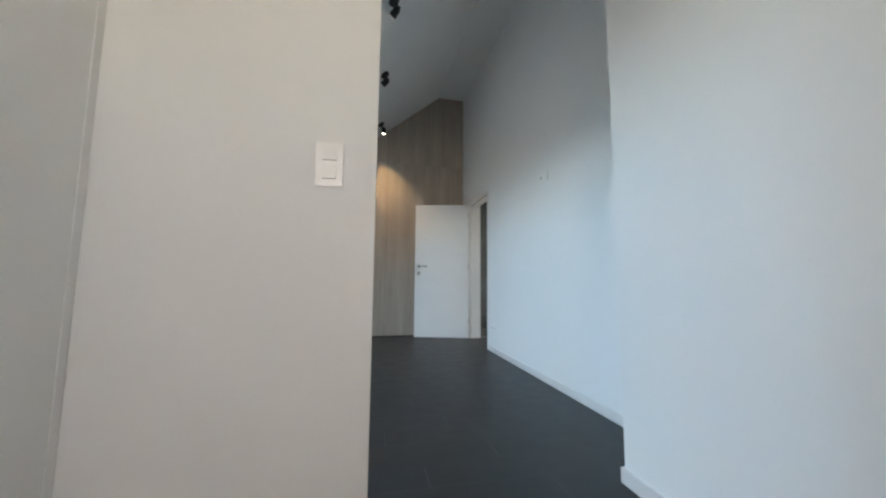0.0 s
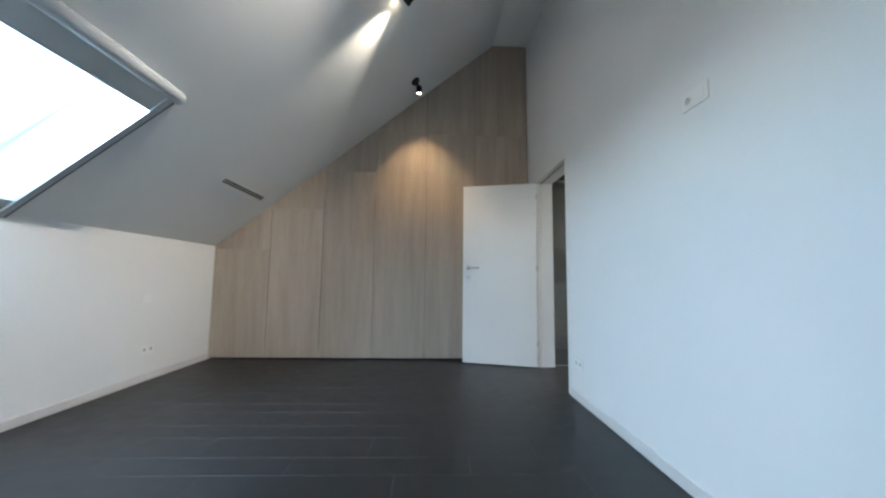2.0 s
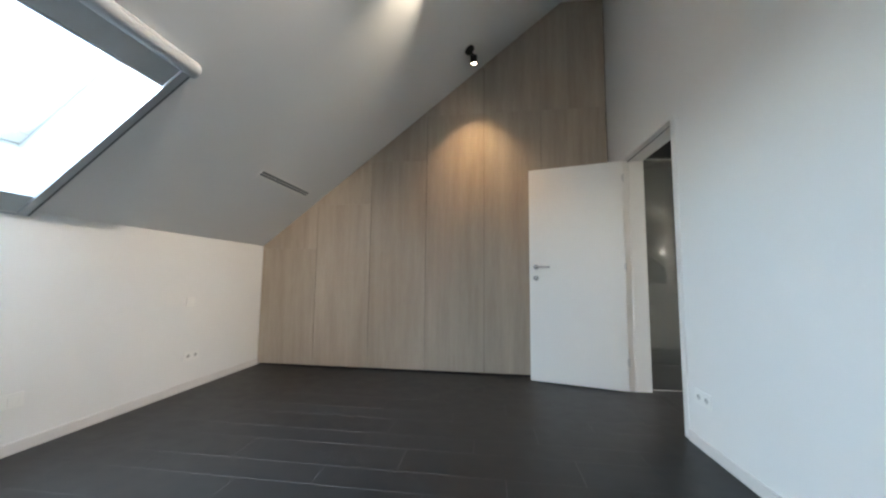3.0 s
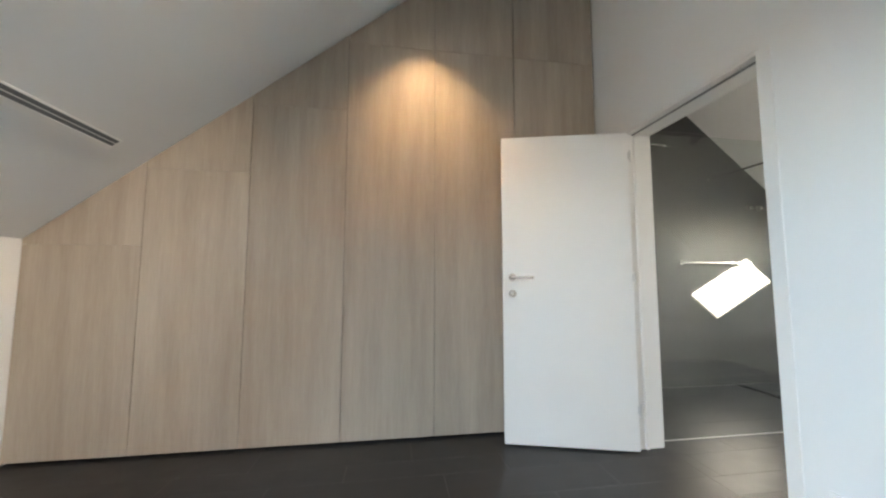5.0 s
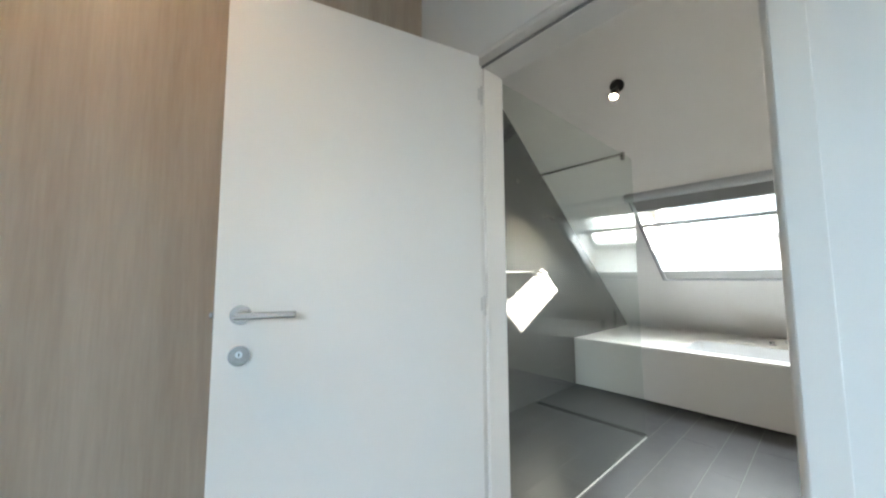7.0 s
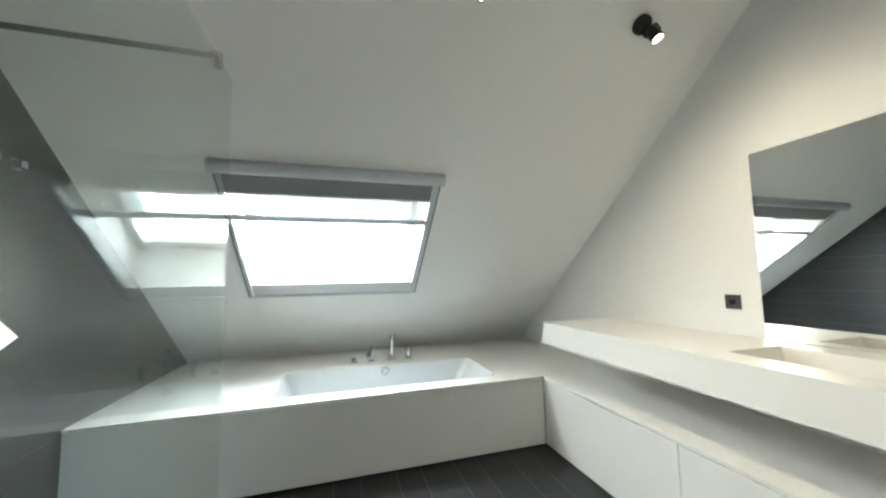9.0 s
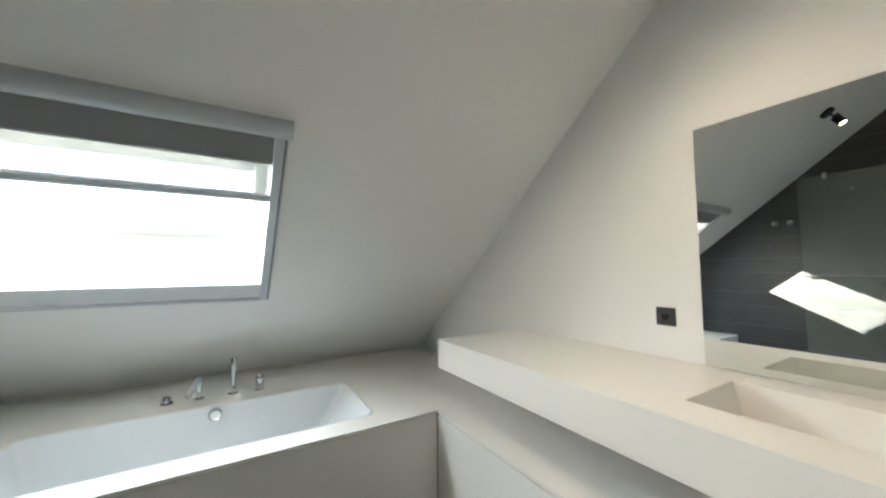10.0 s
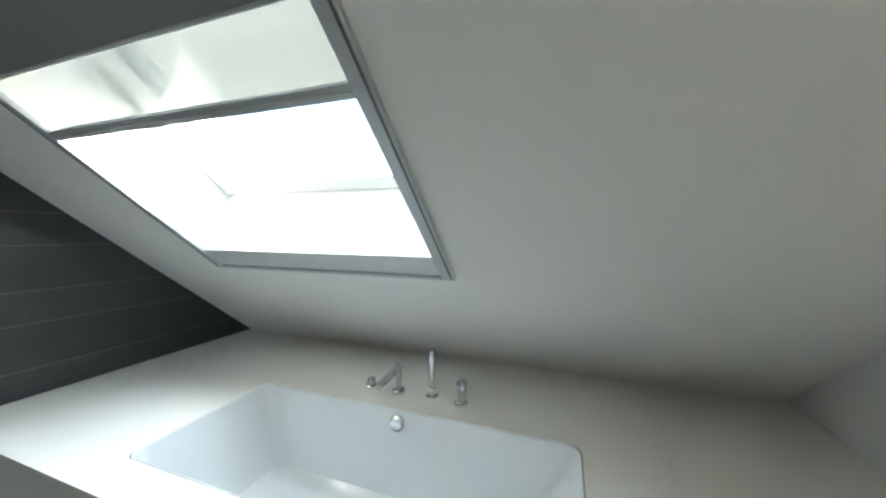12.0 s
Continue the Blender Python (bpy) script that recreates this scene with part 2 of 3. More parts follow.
def box(x0, y0, z0, x1, y1, z1, bevel=0.0, bm=None):
    bm = bm or bmesh.new()
    geo = bmesh.ops.create_cube(bm, size=1.0)["verts"]
    for v in geo:
        v.co = ((x0 + x1) / 2 + v.co.x * abs(x1 - x0), (y0 + y1) / 2 + v.co.y * abs(y1 - y0), (z0 + z1) / 2 + v.co.z * abs(z1 - z0))
    if bevel:
        edges = list({e for v in geo for e in v.link_edges})
        bmesh.ops.bevel(bm, geom=edges, offset=bevel, segments=2, profile=0.5, affect="EDGES")
    return bm


def prism(points, axis, a, b, bm=None):
    """A flat outline drawn in the two other axes, drawn out along axis from a to b."""
    bm = bm or bmesh.new()

    def at(p, d):
        return {"x": (d, p[0], p[1]), "y": (p[0], d, p[1]), "z": (p[0], p[1], d)}[axis]
    lo = [bm.verts.new(at(p, a)) for p in points]
    hi = [bm.verts.new(at(p, b)) for p in points]
    bm.faces.new(lo)
    bm.faces.new(hi[::-1])
    for i in range(len(points)):
        j = (i + 1) % len(points)
        bm.faces.new((lo[i], hi[i], hi[j], lo[j]))
    return bm


def rod(p, q, r, r2=None, n=20, bm=None):
    bm = bm or bmesh.new()
    p, q = Vector(p), Vector(q)
    m = Matrix.Translation((p + q) / 2) @ (q - p).to_track_quat("Z", "Y").to_matrix().to_4x4()
    bmesh.ops.create_cone(bm, cap_ends=True, segments=n, radius1=r, radius2=r if r2 is None else r2, depth=(q - p).length, matrix=m)
    return bm


def lathe(profile, n=28, m=Matrix.Identity(4), bm=None):
    """Turned about z from (radius, height) pairs."""
    bm = bm or bmesh.new()
    rings = []
    for r, h in profile:
        rings.append([bm.verts.new(m @ Vector((r * math.cos(2 * math.pi * k / n), r * math.sin(2 * math.pi * k / n), h))) for k in range(n)])
    for a, b in zip(rings, rings[1:]):
        for k in range(n):
            bm.faces.new((a[k], a[(k + 1) % n], b[(k + 1) % n], b[k]))
    bm.faces.new(rings[0][::-1])
    bm.faces.new(rings[-1])
    return bm


def structure(name, bm, material, label, category):
    return tagged(part(name, bm, material), label, category, kind="structure")


def clip(points, a, b, c):
    """The part of an outline where a*u + b*v <= c."""
    out = []
    for i, p in enumerate(points):
        q = points[(i + 1) % len(points)]
        dp, dq = a * p[0] + b * p[1] - c, a * q[0] + b * q[1] - c
        if dp <= 0:
            out.append(p)
        if dp * dq < 0:
            k = dp / (dp - dq)
            out.append((p[0] + k * (q[0] - p[0]), p[1] + k * (q[1] - p[1])))
    return out


# ---- walls ----
def wall(name, outline, axis, a, b, label, material=PAINT):
    return structure(name, prism(outline, axis, a, b), material, label, "wall")


wall("wall_east", [(YC, -0.1), (D_Y0 - 0.02, -0.1), (D_Y0 - 0.02, D_Z + 0.02), (D_Y1 + 0.02, D_Z + 0.02), (D_Y1 + 0.02, -0.1),
                   (YT + 0.1, -0.1), (YT + 0.1, RIDGE), (YC, RIDGE)], "x", XE, XE2,
     "white painted wall between bedroom and bathroom with a doorway")
wall("wall_west", [(YS, -0.1), (YN + 0.72, -0.1), (YN + 0.72, KNEE), (YS, KNEE)], "x", XW - 0.14, XW, "low white painted knee wall under the roof")
wall("wall_north", [(XW, -0.1), (XE, -0.1), (XE, RIDGE), (XR, RIDGE), (XW, KNEE)], "y", YN + 0.62, YN + 0.72, "plain white wall behind the wardrobe")
wall("wall_passage", [(XW, -0.1), (XP, -0.1), (XP, zb(XP)), (XW, KNEE)], "y", YS, YS2, "white painted cross wall ending at the open passage")
wall("wall_over_passage", [(XP, 2.6), (XH, 2.6), (XH, RIDGE), (XR, RIDGE), (XP, zb(XP))], "y", YS, YS2, "white wall above the open passage")
wall("wall_hall_east", [(XH, -2.3), (XE + 0.1, -2.3), (XE + 0.1, YC), (XH, YC)], "z", -0.1, RIDGE, "thick white painted wall beside the passage")
wall("wall_hall_west", [(-2.2, -0.1), (YS, -0.1), (YS, 2.6), (-2.2, 2.6)], "x", XHW - 0.12, XHW, "white painted hall wall in shade")
# Unseen end wall; its high opening is added to let light into the hall.
wall("wall_hall_south", [(-0.845, -0.1), (XH + 0.1, -0.1), (XH + 0.1, 2.7), (-0.24, 2.7), (-0.24, 1.6), (-0.66, 1.6), (-0.66, 2.7), (-0.845, 2.7)],
     "y", -2.3, -2.2, "plain unseen white end wall of the hall with a high opening added for light")
wall("wall_tiled", [(XE2, -0.1), (TX + 0.15, -0.1), (TX + 0.15, TZ), (TX, TZ), (XE2, zt(XE2)), ], "y", YT + 0.0012, YT + 0.12, "shower wall of dark anthracite plank tiles with grey joints", GROUT_WALL)
wall("wall_mirror", [(XE2, -0.1), (TX + 0.15, -0.1), (TX + 0.15, TZ), (TX, TZ), (XE2, zt(XE2))], "y", YM - 0.12, YM, "white painted gable wall behind the washbasin")
wall("wall_eaves", [(YM - 0.12, -0.1), (YT + 0.12, -0.1), (YT + 0.12, TZ), (YM - 0.12, TZ)], "x", TX + 0.005, TX + 0.15, "plain low wall behind the bath")


def roof(name, m, u1, v0, v1, hole, label):
    """A pitched ceiling of the roof's thickness with one window opening, the lower reveal splayed."""
    h0, h1, a, b = hole
    bm = bmesh.new()

    def ring(p0, p1, q0, q1, w):
        return [bm.verts.new((u, v, w)) for u, v in ((p0, q0), (p1, q0), (p1, q1), (p0, q1))]
    under, under_hole = ring(0, u1, v0, v1, 0), ring(h0, h1, a, b, 0)
    top, top_hole = ring(-0.3, u1, v0, v1, ROOF), ring(h0 + 0.10, h1, a, b, ROOF)
    for p, q in ((under, under_hole), (top, top_hole), (under, top), (under_hole, top_hole)):
        for k in range(4):
            j = (k + 1) % 4
            bm.faces.new((p[k], p[j], q[j], q[k]))
    bm.transform(m)
    return structure(name, bm, CEIL, label, "ceiling")


BED_HOLE = (0.118, 1.22, 2.24, 3.535)
BATH_HOLE = (1.168, 2.22, -5.612, -4.312)
roof("ceiling_slope_bedroom", M_BED, (RIDGE - KNEE) / B_SL * BU, YS, YN + 0.72, BED_HOLE, "white sloping bedroom ceiling with a roof window")
roof("ceiling_slope_bathroom", M_BATH, (RIDGE - TZ) / T_SL * TU, -YT - 0.12, -YM + 0.12, BATH_HOLE, "white sloping bathroom ceiling with a roof window")
structure("ceiling_ridge", box(XR - 0.35, YS - 0.2, RIDGE, XE2 + 0.3, YT + 0.15, RIDGE + 0.12), CEIL, "narrow flat white ceiling under the ridge", "ceiling")
structure("ceiling_hall", box(XHW - 0.12, -2.3, 2.6, XH + 0.05, YS, 2.7), CEIL, "plain flat white hall ceiling", "ceiling")


# ---- roof windows with their blinds ----
def skylight(name, m, hole, roller_u, out, fabric_to, bar_u, cloth, cloth_label, label):
    """Sash and pane at the roof's outer face; cassette, side rails, fabric and sill bands at the ceiling."""
    h0, h1, a, b = hole
    win = tagged(new(name), label, "roof window", kind="structure")
    win.matrix_basis = m

    def add(pname, bm, material, parent=win, plabel="", smooth=False):
        return part(pname, bm, material, parent, plabel, smooth)
    w = ROOF - 0.05
    g0, g1 = h0 + 0.09, h1 - 0.005
    add("sash_rail", box(g0, a + 0.002, w - 0.06, g0 + 0.075, b - 0.002, w, 0.006), LACQUER)
    add("sash_rail", box(g1 - 0.08, a + 0.002, w - 0.06, g1, b - 0.002, w, 0.006), LACQUER)
    for p, q in ((a + 0.002, a + 0.062), (b - 0.062, b - 0.002)):
        add("sash_stile", box(g0 + 0.076, p, w - 0.06, g1 - 0.081, q, w, 0.006), LACQUER)
    pane = add("pane", box(g0 + 0.07, a + 0.058, w - 0.032, g1 - 0.076, b - 0.058, w - 0.012), GLASS)
    pane.visible_shadow = False
    e0, e1 = a - 0.036, b + 0.052
    lo = h0 - 0.140
    add("bottom_band", box(lo + 0.012, a, -0.010, h0 + 0.006, b, 0.004, 0.002), BAND, plabel="pale grey aluminium band along the opening")
    add("bottom_channel", box(lo - 0.008, e0, -0.022, lo + 0.010, e1, -0.001, 0.003), ALU)
    for p, q in ((e0, a + 0.004), (b - 0.004, e1)):
        rail = add("side_rail", box(lo + 0.010, p, -0.024, roller_u - 0.081, q, -0.001, 0.003), ALU, plabel="grey aluminium guide rail")
        mid = p + 0.011 if p == e0 else q - 0.011
        # The rail's dark slot line, drawn as a raised grey strip.
        add("rail_slot", box(lo + 0.012, mid - 0.004, -0.026, roller_u - 0.084, mid + 0.004, -0.0245), SLOT, rail)
    # half-round cassette
    prof = [(roller_u, -0.001)]
    for k in range(13):
        c = radians(8 + 164 * k / 12)
        prof.append((roller_u - 0.040 + 0.040 * math.cos(c), -0.022 - 0.040 * math.sin(c)))
    prof.append((roller_u - 0.080, -0.001))
    add("cassette", prism(prof, "y", e0 - out + 0.006, e1 + out - 0.006), ALU, plabel="rounded grey aluminium blind cassette", smooth=True)
    for p in (e0 - out, e1 + out - 0.005):
        add("cassette_cap", prism([(u + (u - roller_u + 0.05) * 0.04, v * 1.04) for u, v in prof], "y", p, p + 0.005), ALU)
    add("blind_fabric", box(fabric_to, a + 0.005, -0.014, roller_u - 0.075, b - 0.005, -0.011), cloth, plabel=cloth_label)
    add("hem_bar", box(fabric_to - 0.012, a + 0.005, -0.018, fabric_to, b - 0.005, -0.008, 0.003), ALU)
    if bar_u:
        pull = add("pull_bar", box(bar_u, a + 0.003, -0.020, bar_u + 0.042, b - 0.003, -0.002, 0.004), ALU, plabel="grey aluminium pull bar")
        add("grip_ridge", box(bar_u + 0.016, a + 0.003, -0.026, bar_u + 0.024, b - 0.003, -0.0205, 0.002), ALU, pull)
        add("insect_screen", box(bar_u + 0.03, a + 0.005, -0.004, fabric_to + 0.03, b - 0.005, -0.0035), SHEER, plabel="thin translucent insect screen")
        add("awning", box(bar_u - 0.18, a - 0.02, ROOF + 0.05, h1 + 0.1, b + 0.02, ROOF + 0.054), AWNING, plabel="outer awning half drawn over the pane")
        # Unseen boxes added outside the pane to shorten the sun patch.
        for p, q in ((a - 0.03, a + 0.07), (b - 0.05, b + 0.03)):
            add("outer_guide", box(h0 + 0.10, p, ROOF - 0.005, h1 + 0.1, q, ROOF + 0.13, 0.004), ALU)
    return win


skylight("window_1", M_BED, BED_HOLE, 1.278, -0.012, 1.072, 0, BAND, "pale grey fabric edge", "white roof window with a raised blind over the knee wall")
skylight("window_2", M_BATH, BATH_HOLE, 2.312, 0.010, 2.09, 1.857, FABRIC, "rolled-up dark grey blackout fabric", "white roof window over the bath with a blind bar part way down")


def day_lamp(name, m, sx, sy, watts, color):
    lamp = new(name, bpy.data.lights.new(name, "AREA"))
    lamp.data.shape, lamp.data.size, lamp.data.size_y = "RECTANGLE", sx, sy
    lamp.data.energy, lamp.data.color = watts, color
    lamp.matrix_world = m
    return lamp


day_lamp("daylight_bedroom", look((-2.64, 2.90, 2.86), (-1.74, 2.90, 2.38)), 3.0, 2.2, DAY_BED, (0.53, 0.78, 1.0))
pane_mid = M_BATH @ Vector(((BATH_HOLE[0] + BATH_HOLE[1]) / 2 + 0.02, (BATH_HOLE[2] + BATH_HOLE[3]) / 2, ROOF))
sky_way = Vector((-0.85, -0.10, -0.52)).normalized()
lamp = day_lamp("daylight_bathroom", look(pane_mid - sky_way * 0.32, pane_mid), 1.65, 1.15, DAY_BATH, (0.86, 0.94, 1.0))
lamp.data.spread = radians(150)
# Warm fill lamp added behind the unseen hall opening; no known source there.
day_lamp("daylight_hall", look((-0.45, -2.31, 2.1), (0.3, 0.6, 1.1)), 0.40, 0.95, FILL_HALL, (1.0, 0.80, 0.64))

# ---- skirting boards ----
SK = 0.065


def skirting(x0, y0, x1, y1):
    structure("baseboard", box(x0, y0, 0.0005, x1, y1, SK, 0.003), TRIM, "low white painted skirting board", "baseboard")


skirting(XE - 0.013, YC + 0.002, XE - 0.0005, D_Y0 - 0.062)
skirting(XW + 0.0005, YS2 + 0.014, XW + 0.013, YN - 0.002)
skirting(XW + 0.0005, YS2 + 0.0005, XP, YS2 + 0.013)
skirting(XH - 0.013, -2.19, XH - 0.0005, YC)
skirting(XH - 0.013, YC + 0.0005, XE - 0.0005, YC + 0.0125)

structure("trim", box(XHW + 0.0005, YS - 0.030, 0.0, XHW + 0.004, YS - 0.001, 2.59, 0.001), PAINT, "narrow painted edge strip in the hall corner", "trim")

# ---- doorway and door ----
frame_ob = tagged(new("door_1"), "white lacquered door frame with an open flush door", "door", kind="structure")
part("jamb", box(XE + 0.002, D_Y1, 0.0, XE2 + 0.003, D_Y1 + 0.019, D_Z), LACQUER, frame_ob)
part("jamb", box(XE + 0.002, D_Y0 - 0.019, 0.0, XE2 + 0.003, D_Y0, D_Z), LACQUER, frame_ob)
part("head", box(XE + 0.002, D_Y0 - 0.019, D_Z, XE2 + 0.003, D_Y1 + 0.019, D_Z + 0.019), LACQUER, frame_ob)
part("casing", box(XE - 0.005, D_Y0 - 0.06, 0.0, XE + 0.001, D_Y0 - 0.004, D_Z + 0.002, 0.002), LACQUER, frame_ob)
for y0, y1 in ((D_Y0 - 0.06, D_Y0 - 0.002), (D_Y1 + 0.002, D_Y1 + 0.06)):
    part("casing", box(XE2 + 0.0035, y0, 0.0, XE2 + 0.013, y1, D_Z + 0.001, 0.002), LACQUER, frame_ob)
part("casing", box(XE2 + 0.0035, D_Y0 - 0.06, D_Z + 0.002, XE2 + 0.013, D_Y1 + 0.06, D_Z + 0.06, 0.002), LACQUER, frame_ob)
part("door_stop", box(XE + 0.052, D_Y0, 0.0, XE + 0.075, D_Y0 + 0.012, D_Z - 0.012, 0.002), LACQUER, frame_ob)
part("door_stop", box(XE + 0.052, D_Y1 - 0.012, 0.0, XE + 0.075, D_Y1, D_Z - 0.012, 0.002), LACQUER, frame_ob)
part("door_stop", box(XE + 0.052, D_Y0, D_Z - 0.012, XE + 0.075, D_Y1, D_Z, 0.002), LACQUER, frame_ob)
# Grey strip whose colour stands for the shadow gap at the door head.
part("seal", box(XE + 0.045, D_Y0 + 0.001, D_Z - 0.008, XE + 0.052, D_Y1 - 0.001, D_Z - 0.0005), mat("shadow_gap_grey", (0.25, 0.25, 0.25), 0.8), frame_ob, "grey strip in place of the shadow gap at the door head")

# leaf: hinged at the far jamb, standing open against the wardrobe
hinge, free = Vector((1.572, 5.276, 0)), Vector((0.764, 5.492, 0))
ang = math.degrees(math.atan2(free.y - hinge.y, free.x - hinge.x))
leaf = thing("door_leaf", pose(hinge.x, hinge.y, 0, 0, 0, ang), "open flush white lacquered door leaf with steel lever handle", "door")
LW = (free - hinge).length
part("panel", box(0.0, 0.0, 0.010, LW, 0.040, 2.060, 0.0025), LACQUER, leaf)
for z in (0.22, 1.05, 1.86):
    h = part("hinge", rod((-0.006, 0.044, z), (-0.006, 0.044, z + 0.075), 0.0055), SATIN, leaf, "small steel door hinge", True)
    part("hinge_plate", box(-0.003, 0.0405, z + 0.018, 0.009, 0.0415, z + 0.067), SATIN, h)
HX = LW - 0.062


def lever(side, y):
    h = part("rosette", rod((HX, y, 1.092), (HX, y + side * 0.008, 1.092), 0.026, n=32), STEEL, leaf, "round steel handle rosette", True)
    part("neck", rod((HX, y + side * 0.008, 1.092), (HX, y + side * 0.055, 1.092), 0.0095), STEEL, h, smooth=True)
    part("lever", box(HX - 0.135, y + side * 0.043, 1.083, HX + 0.012, y + side * 0.058, 1.101, 0.004), STEEL, h, "straight steel lever")
    k = part("escutcheon", rod((HX, y, 0.984), (HX, y + side * 0.008, 0.984), 0.026, n=32), STEEL, leaf, "round steel key escutcheon", True)
    part("cylinder", rod((HX, y + side * 0.008, 0.988), (HX, y + side * 0.0095, 0.988), 0.0085, n=20), CHROME, k, smooth=True)
    part("keyhole", box(HX - 0.0014, y + side * 0.0096, 0.983, HX + 0.0014, y + side * 0.0098, 0.992), BLACKP, k)


lever(1, 0.040)
lever(-1, 0.0)
part("latch", box(LW, 0.012, 1.02, LW + 0.002, 0.028, 1.14), STEEL, leaf, "steel latch plate on the edge")
part("bolt", box(LW + 0.002, 0.014, 1.085, LW + 0.012, 0.026, 1.10, 0.002), STEEL, leaf)

# ---- wardrobe ----
wardrobe = thing("wardrobe", (0, 0, 0), "full-width grey oak veneer built-in wardrobe following the roof slope", "wardrobe")
part("carcass", prism([(XW + 0.005, 0.06), (XE - 0.015, 0.06), (XE - 0.015, RIDGE - 0.01), (XR, RIDGE - 0.01), (XW + 0.005, KNEE - 0.02)], "y", YN + 0.024, YN + 0.6), CORE, wardrobe)
part("plinth", box(XW + 0.005, YN + 0.04, 0.0, XE - 0.015, YN + 0.06, 0.06), SHADOW, wardrobe, "recessed plinth coloured near-black for its shade")
SEAMS = [XW + 0.004, -1.552, -0.932, -0.313, 0.308, 0.910, XE - 0.012]
TOPS = [1.288, 1.787, 2.262, 2.768, 2.768, 2.768]
for i in range(6):
    x0, x1, zt0 = SEAMS[i] + 0.0022, SEAMS[i + 1] - 0.0022, TOPS[i]

    def panel(pname, z0, z1):
        o = [(x0, z0), (x1, z0), (x1, z1), (x0, z1)]
        o = clip(o, -B_SL, 1.0, KNEE - 0.004 - B_SL * XW)
        o = clip(o, 0.0, 1.0, RIDGE - 0.004)
        if len(o) > 2:
            bm = prism(o, "y", YN + 0.0, YN + 0.022)
            part(pname, bm, VENEER, wardrobe)
    panel("door", 0.018, zt0 - 0.0012)
    panel("filler_panel", zt0 + 0.0012, 4.2)


# ---- spotlights ----
def spotlight(m, aim, label, watts, color, cone, lit=True):
    """A black ceiling spot: round canopy flat on the ceiling, yoke and a turned head aimed at a point."""
    t = thing("ceiling_spotlight", m, label, "spotlight", "black ceiling spotlights")
    part("canopy", lathe([(0.001, -0.002), (0.050, -0.002), (0.050, -0.022), (0.046, -0.028), (0.001, -0.028)]), BLACK, t, smooth=True)
    way = (m.inverted() @ Vector(aim)).normalized()
    joint = Vector((0, 0, -0.075))
    part("stem", rod((0, 0, -0.028), joint, 0.008), BLACK, t, smooth=True)
    side = way.orthogonal().normalized()
    yoke = bmesh.new()
    for s in (-1, 1):
        rod(joint + side * 0.036 * s, joint + side * 0.036 * s + way * 0.045, 0.006, n=10, bm=yoke)
    rod(joint - side * 0.038, joint + side * 0.038, 0.007, n=10, bm=yoke)
    part("yoke", yoke, BLACK, t)
    hm = Matrix.Translation(joint + way * 0.012) @ way.to_track_quat("Z", "Y").to_matrix().to_4x4()
    head = part("head", lathe([(0.012, -0.012), (0.026, 0.0), (0.031, 0.012), (0.031, 0.050), (0.033, 0.052), (0.033, 0.078), (0.029, 0.078), (0.027, 0.066), (0.001, 0.066)], m=hm), BLACK, t, smooth=True)
    part("lens", lathe([(0.001, 0.067), (0.0262, 0.067), (0.020, 0.071), (0.001, 0.0725)], m=hm), LENS if lit else BLACKP, head, "glowing warm lamp lens", True)
    if lit:
        lamp = new("spot_beam", bpy.data.lights.new("spot_beam", "SPOT"))
        lamp.data.energy, lamp.data.color = watts, color
        lamp.data.spot_size, lamp.data.spot_blend, lamp.data.shadow_soft_size = radians(cone), 1.0, 0.02
        eye = m @ (joint + way * 0.115)
        lamp.matrix_world = look(eye, Vector(aim))
    return t


def on_slope(m, x, y, bath):
    u = (TX - x) * TU if bath else (x - XW) * BU
    return m @ Matrix.Translation((u, -y if bath else y, 0))


WARM = (1.0, 0.68, 0.38)
spotlight(on_slope(M_BED, 0.165, 5.17, False), (0.26, 5.50, 0.9), "black ceiling spotlight beside the wardrobe", 3.7, WARM, 92)
spotlight(on_slope(M_BED, 0.17, 3.91, False), (-0.87, 4.61, 2.375), "black ceiling spotlight grazing the slope", 3.2, (1.0, 0.91, 0.74), 56)
spotlight(on_slope(M_BED, 0.20, 2.87, False), (-1.9, 4.5, 0.6), "black ceiling spotlight near the passage", 10.0, (1.0, 0.92, 0.82), 76)
spotlight(on_slope(M_BATH, 3.285, 5.370, True), (2.25, 5.25, 1.0), "black ceiling spotlight over the shower screen", 3.6, (1.0, 0.91, 0.78), 120)
spotlight(on_slope(M_BATH, 3.290, 4.370, True), (2.70, 3.15, 0.90), "black ceiling spotlight over the bathroom floor", 3.2, (1.0, 0.88, 0.72), 112)
spotlight(on_slope(M_BATH, 3.300, 3.350, True), (2.72, 3.0, 1.15), "black ceiling spotlight over the washbasin", 0.5, (1.0, 0.83, 0.60), 110)

# ---- ventilation slot in the bedroom slope ----
vent = thing("ceiling_vent", M_BED @ Matrix.Translation(((-1.555 - XW) * BU, 4.97, 0)), "white slotted ventilation grille set in the slope", "vent")
part("frame", box(-0.045, -0.38, -0.006, 0.045, -0.372, -0.0005), PLASTIC, vent)
part("frame", box(-0.045, 0.372, -0.006, 0.045, 0.38, -0.0005), PLASTIC, vent)
part("frame", box(-0.045, -0.3715, -0.006, -0.012, 0.3715, -0.0005, 0.002), PLASTIC, vent)
part("frame", box(0.036, -0.3715, -0.006, 0.045, 0.3715, -0.0005, 0.002), PLASTIC, vent)
part("slot", box(-0.0115, -0.371, -0.003, 0.0355, 0.371, -0.0008), mat("grey_slot", (0.16, 0.17, 0.18), 0.7), vent, "dark grey air slot")
part("slat", box(0.010, -0.371, -0.0055, 0.014, 0.371, -0.0032), PLASTIC, vent)


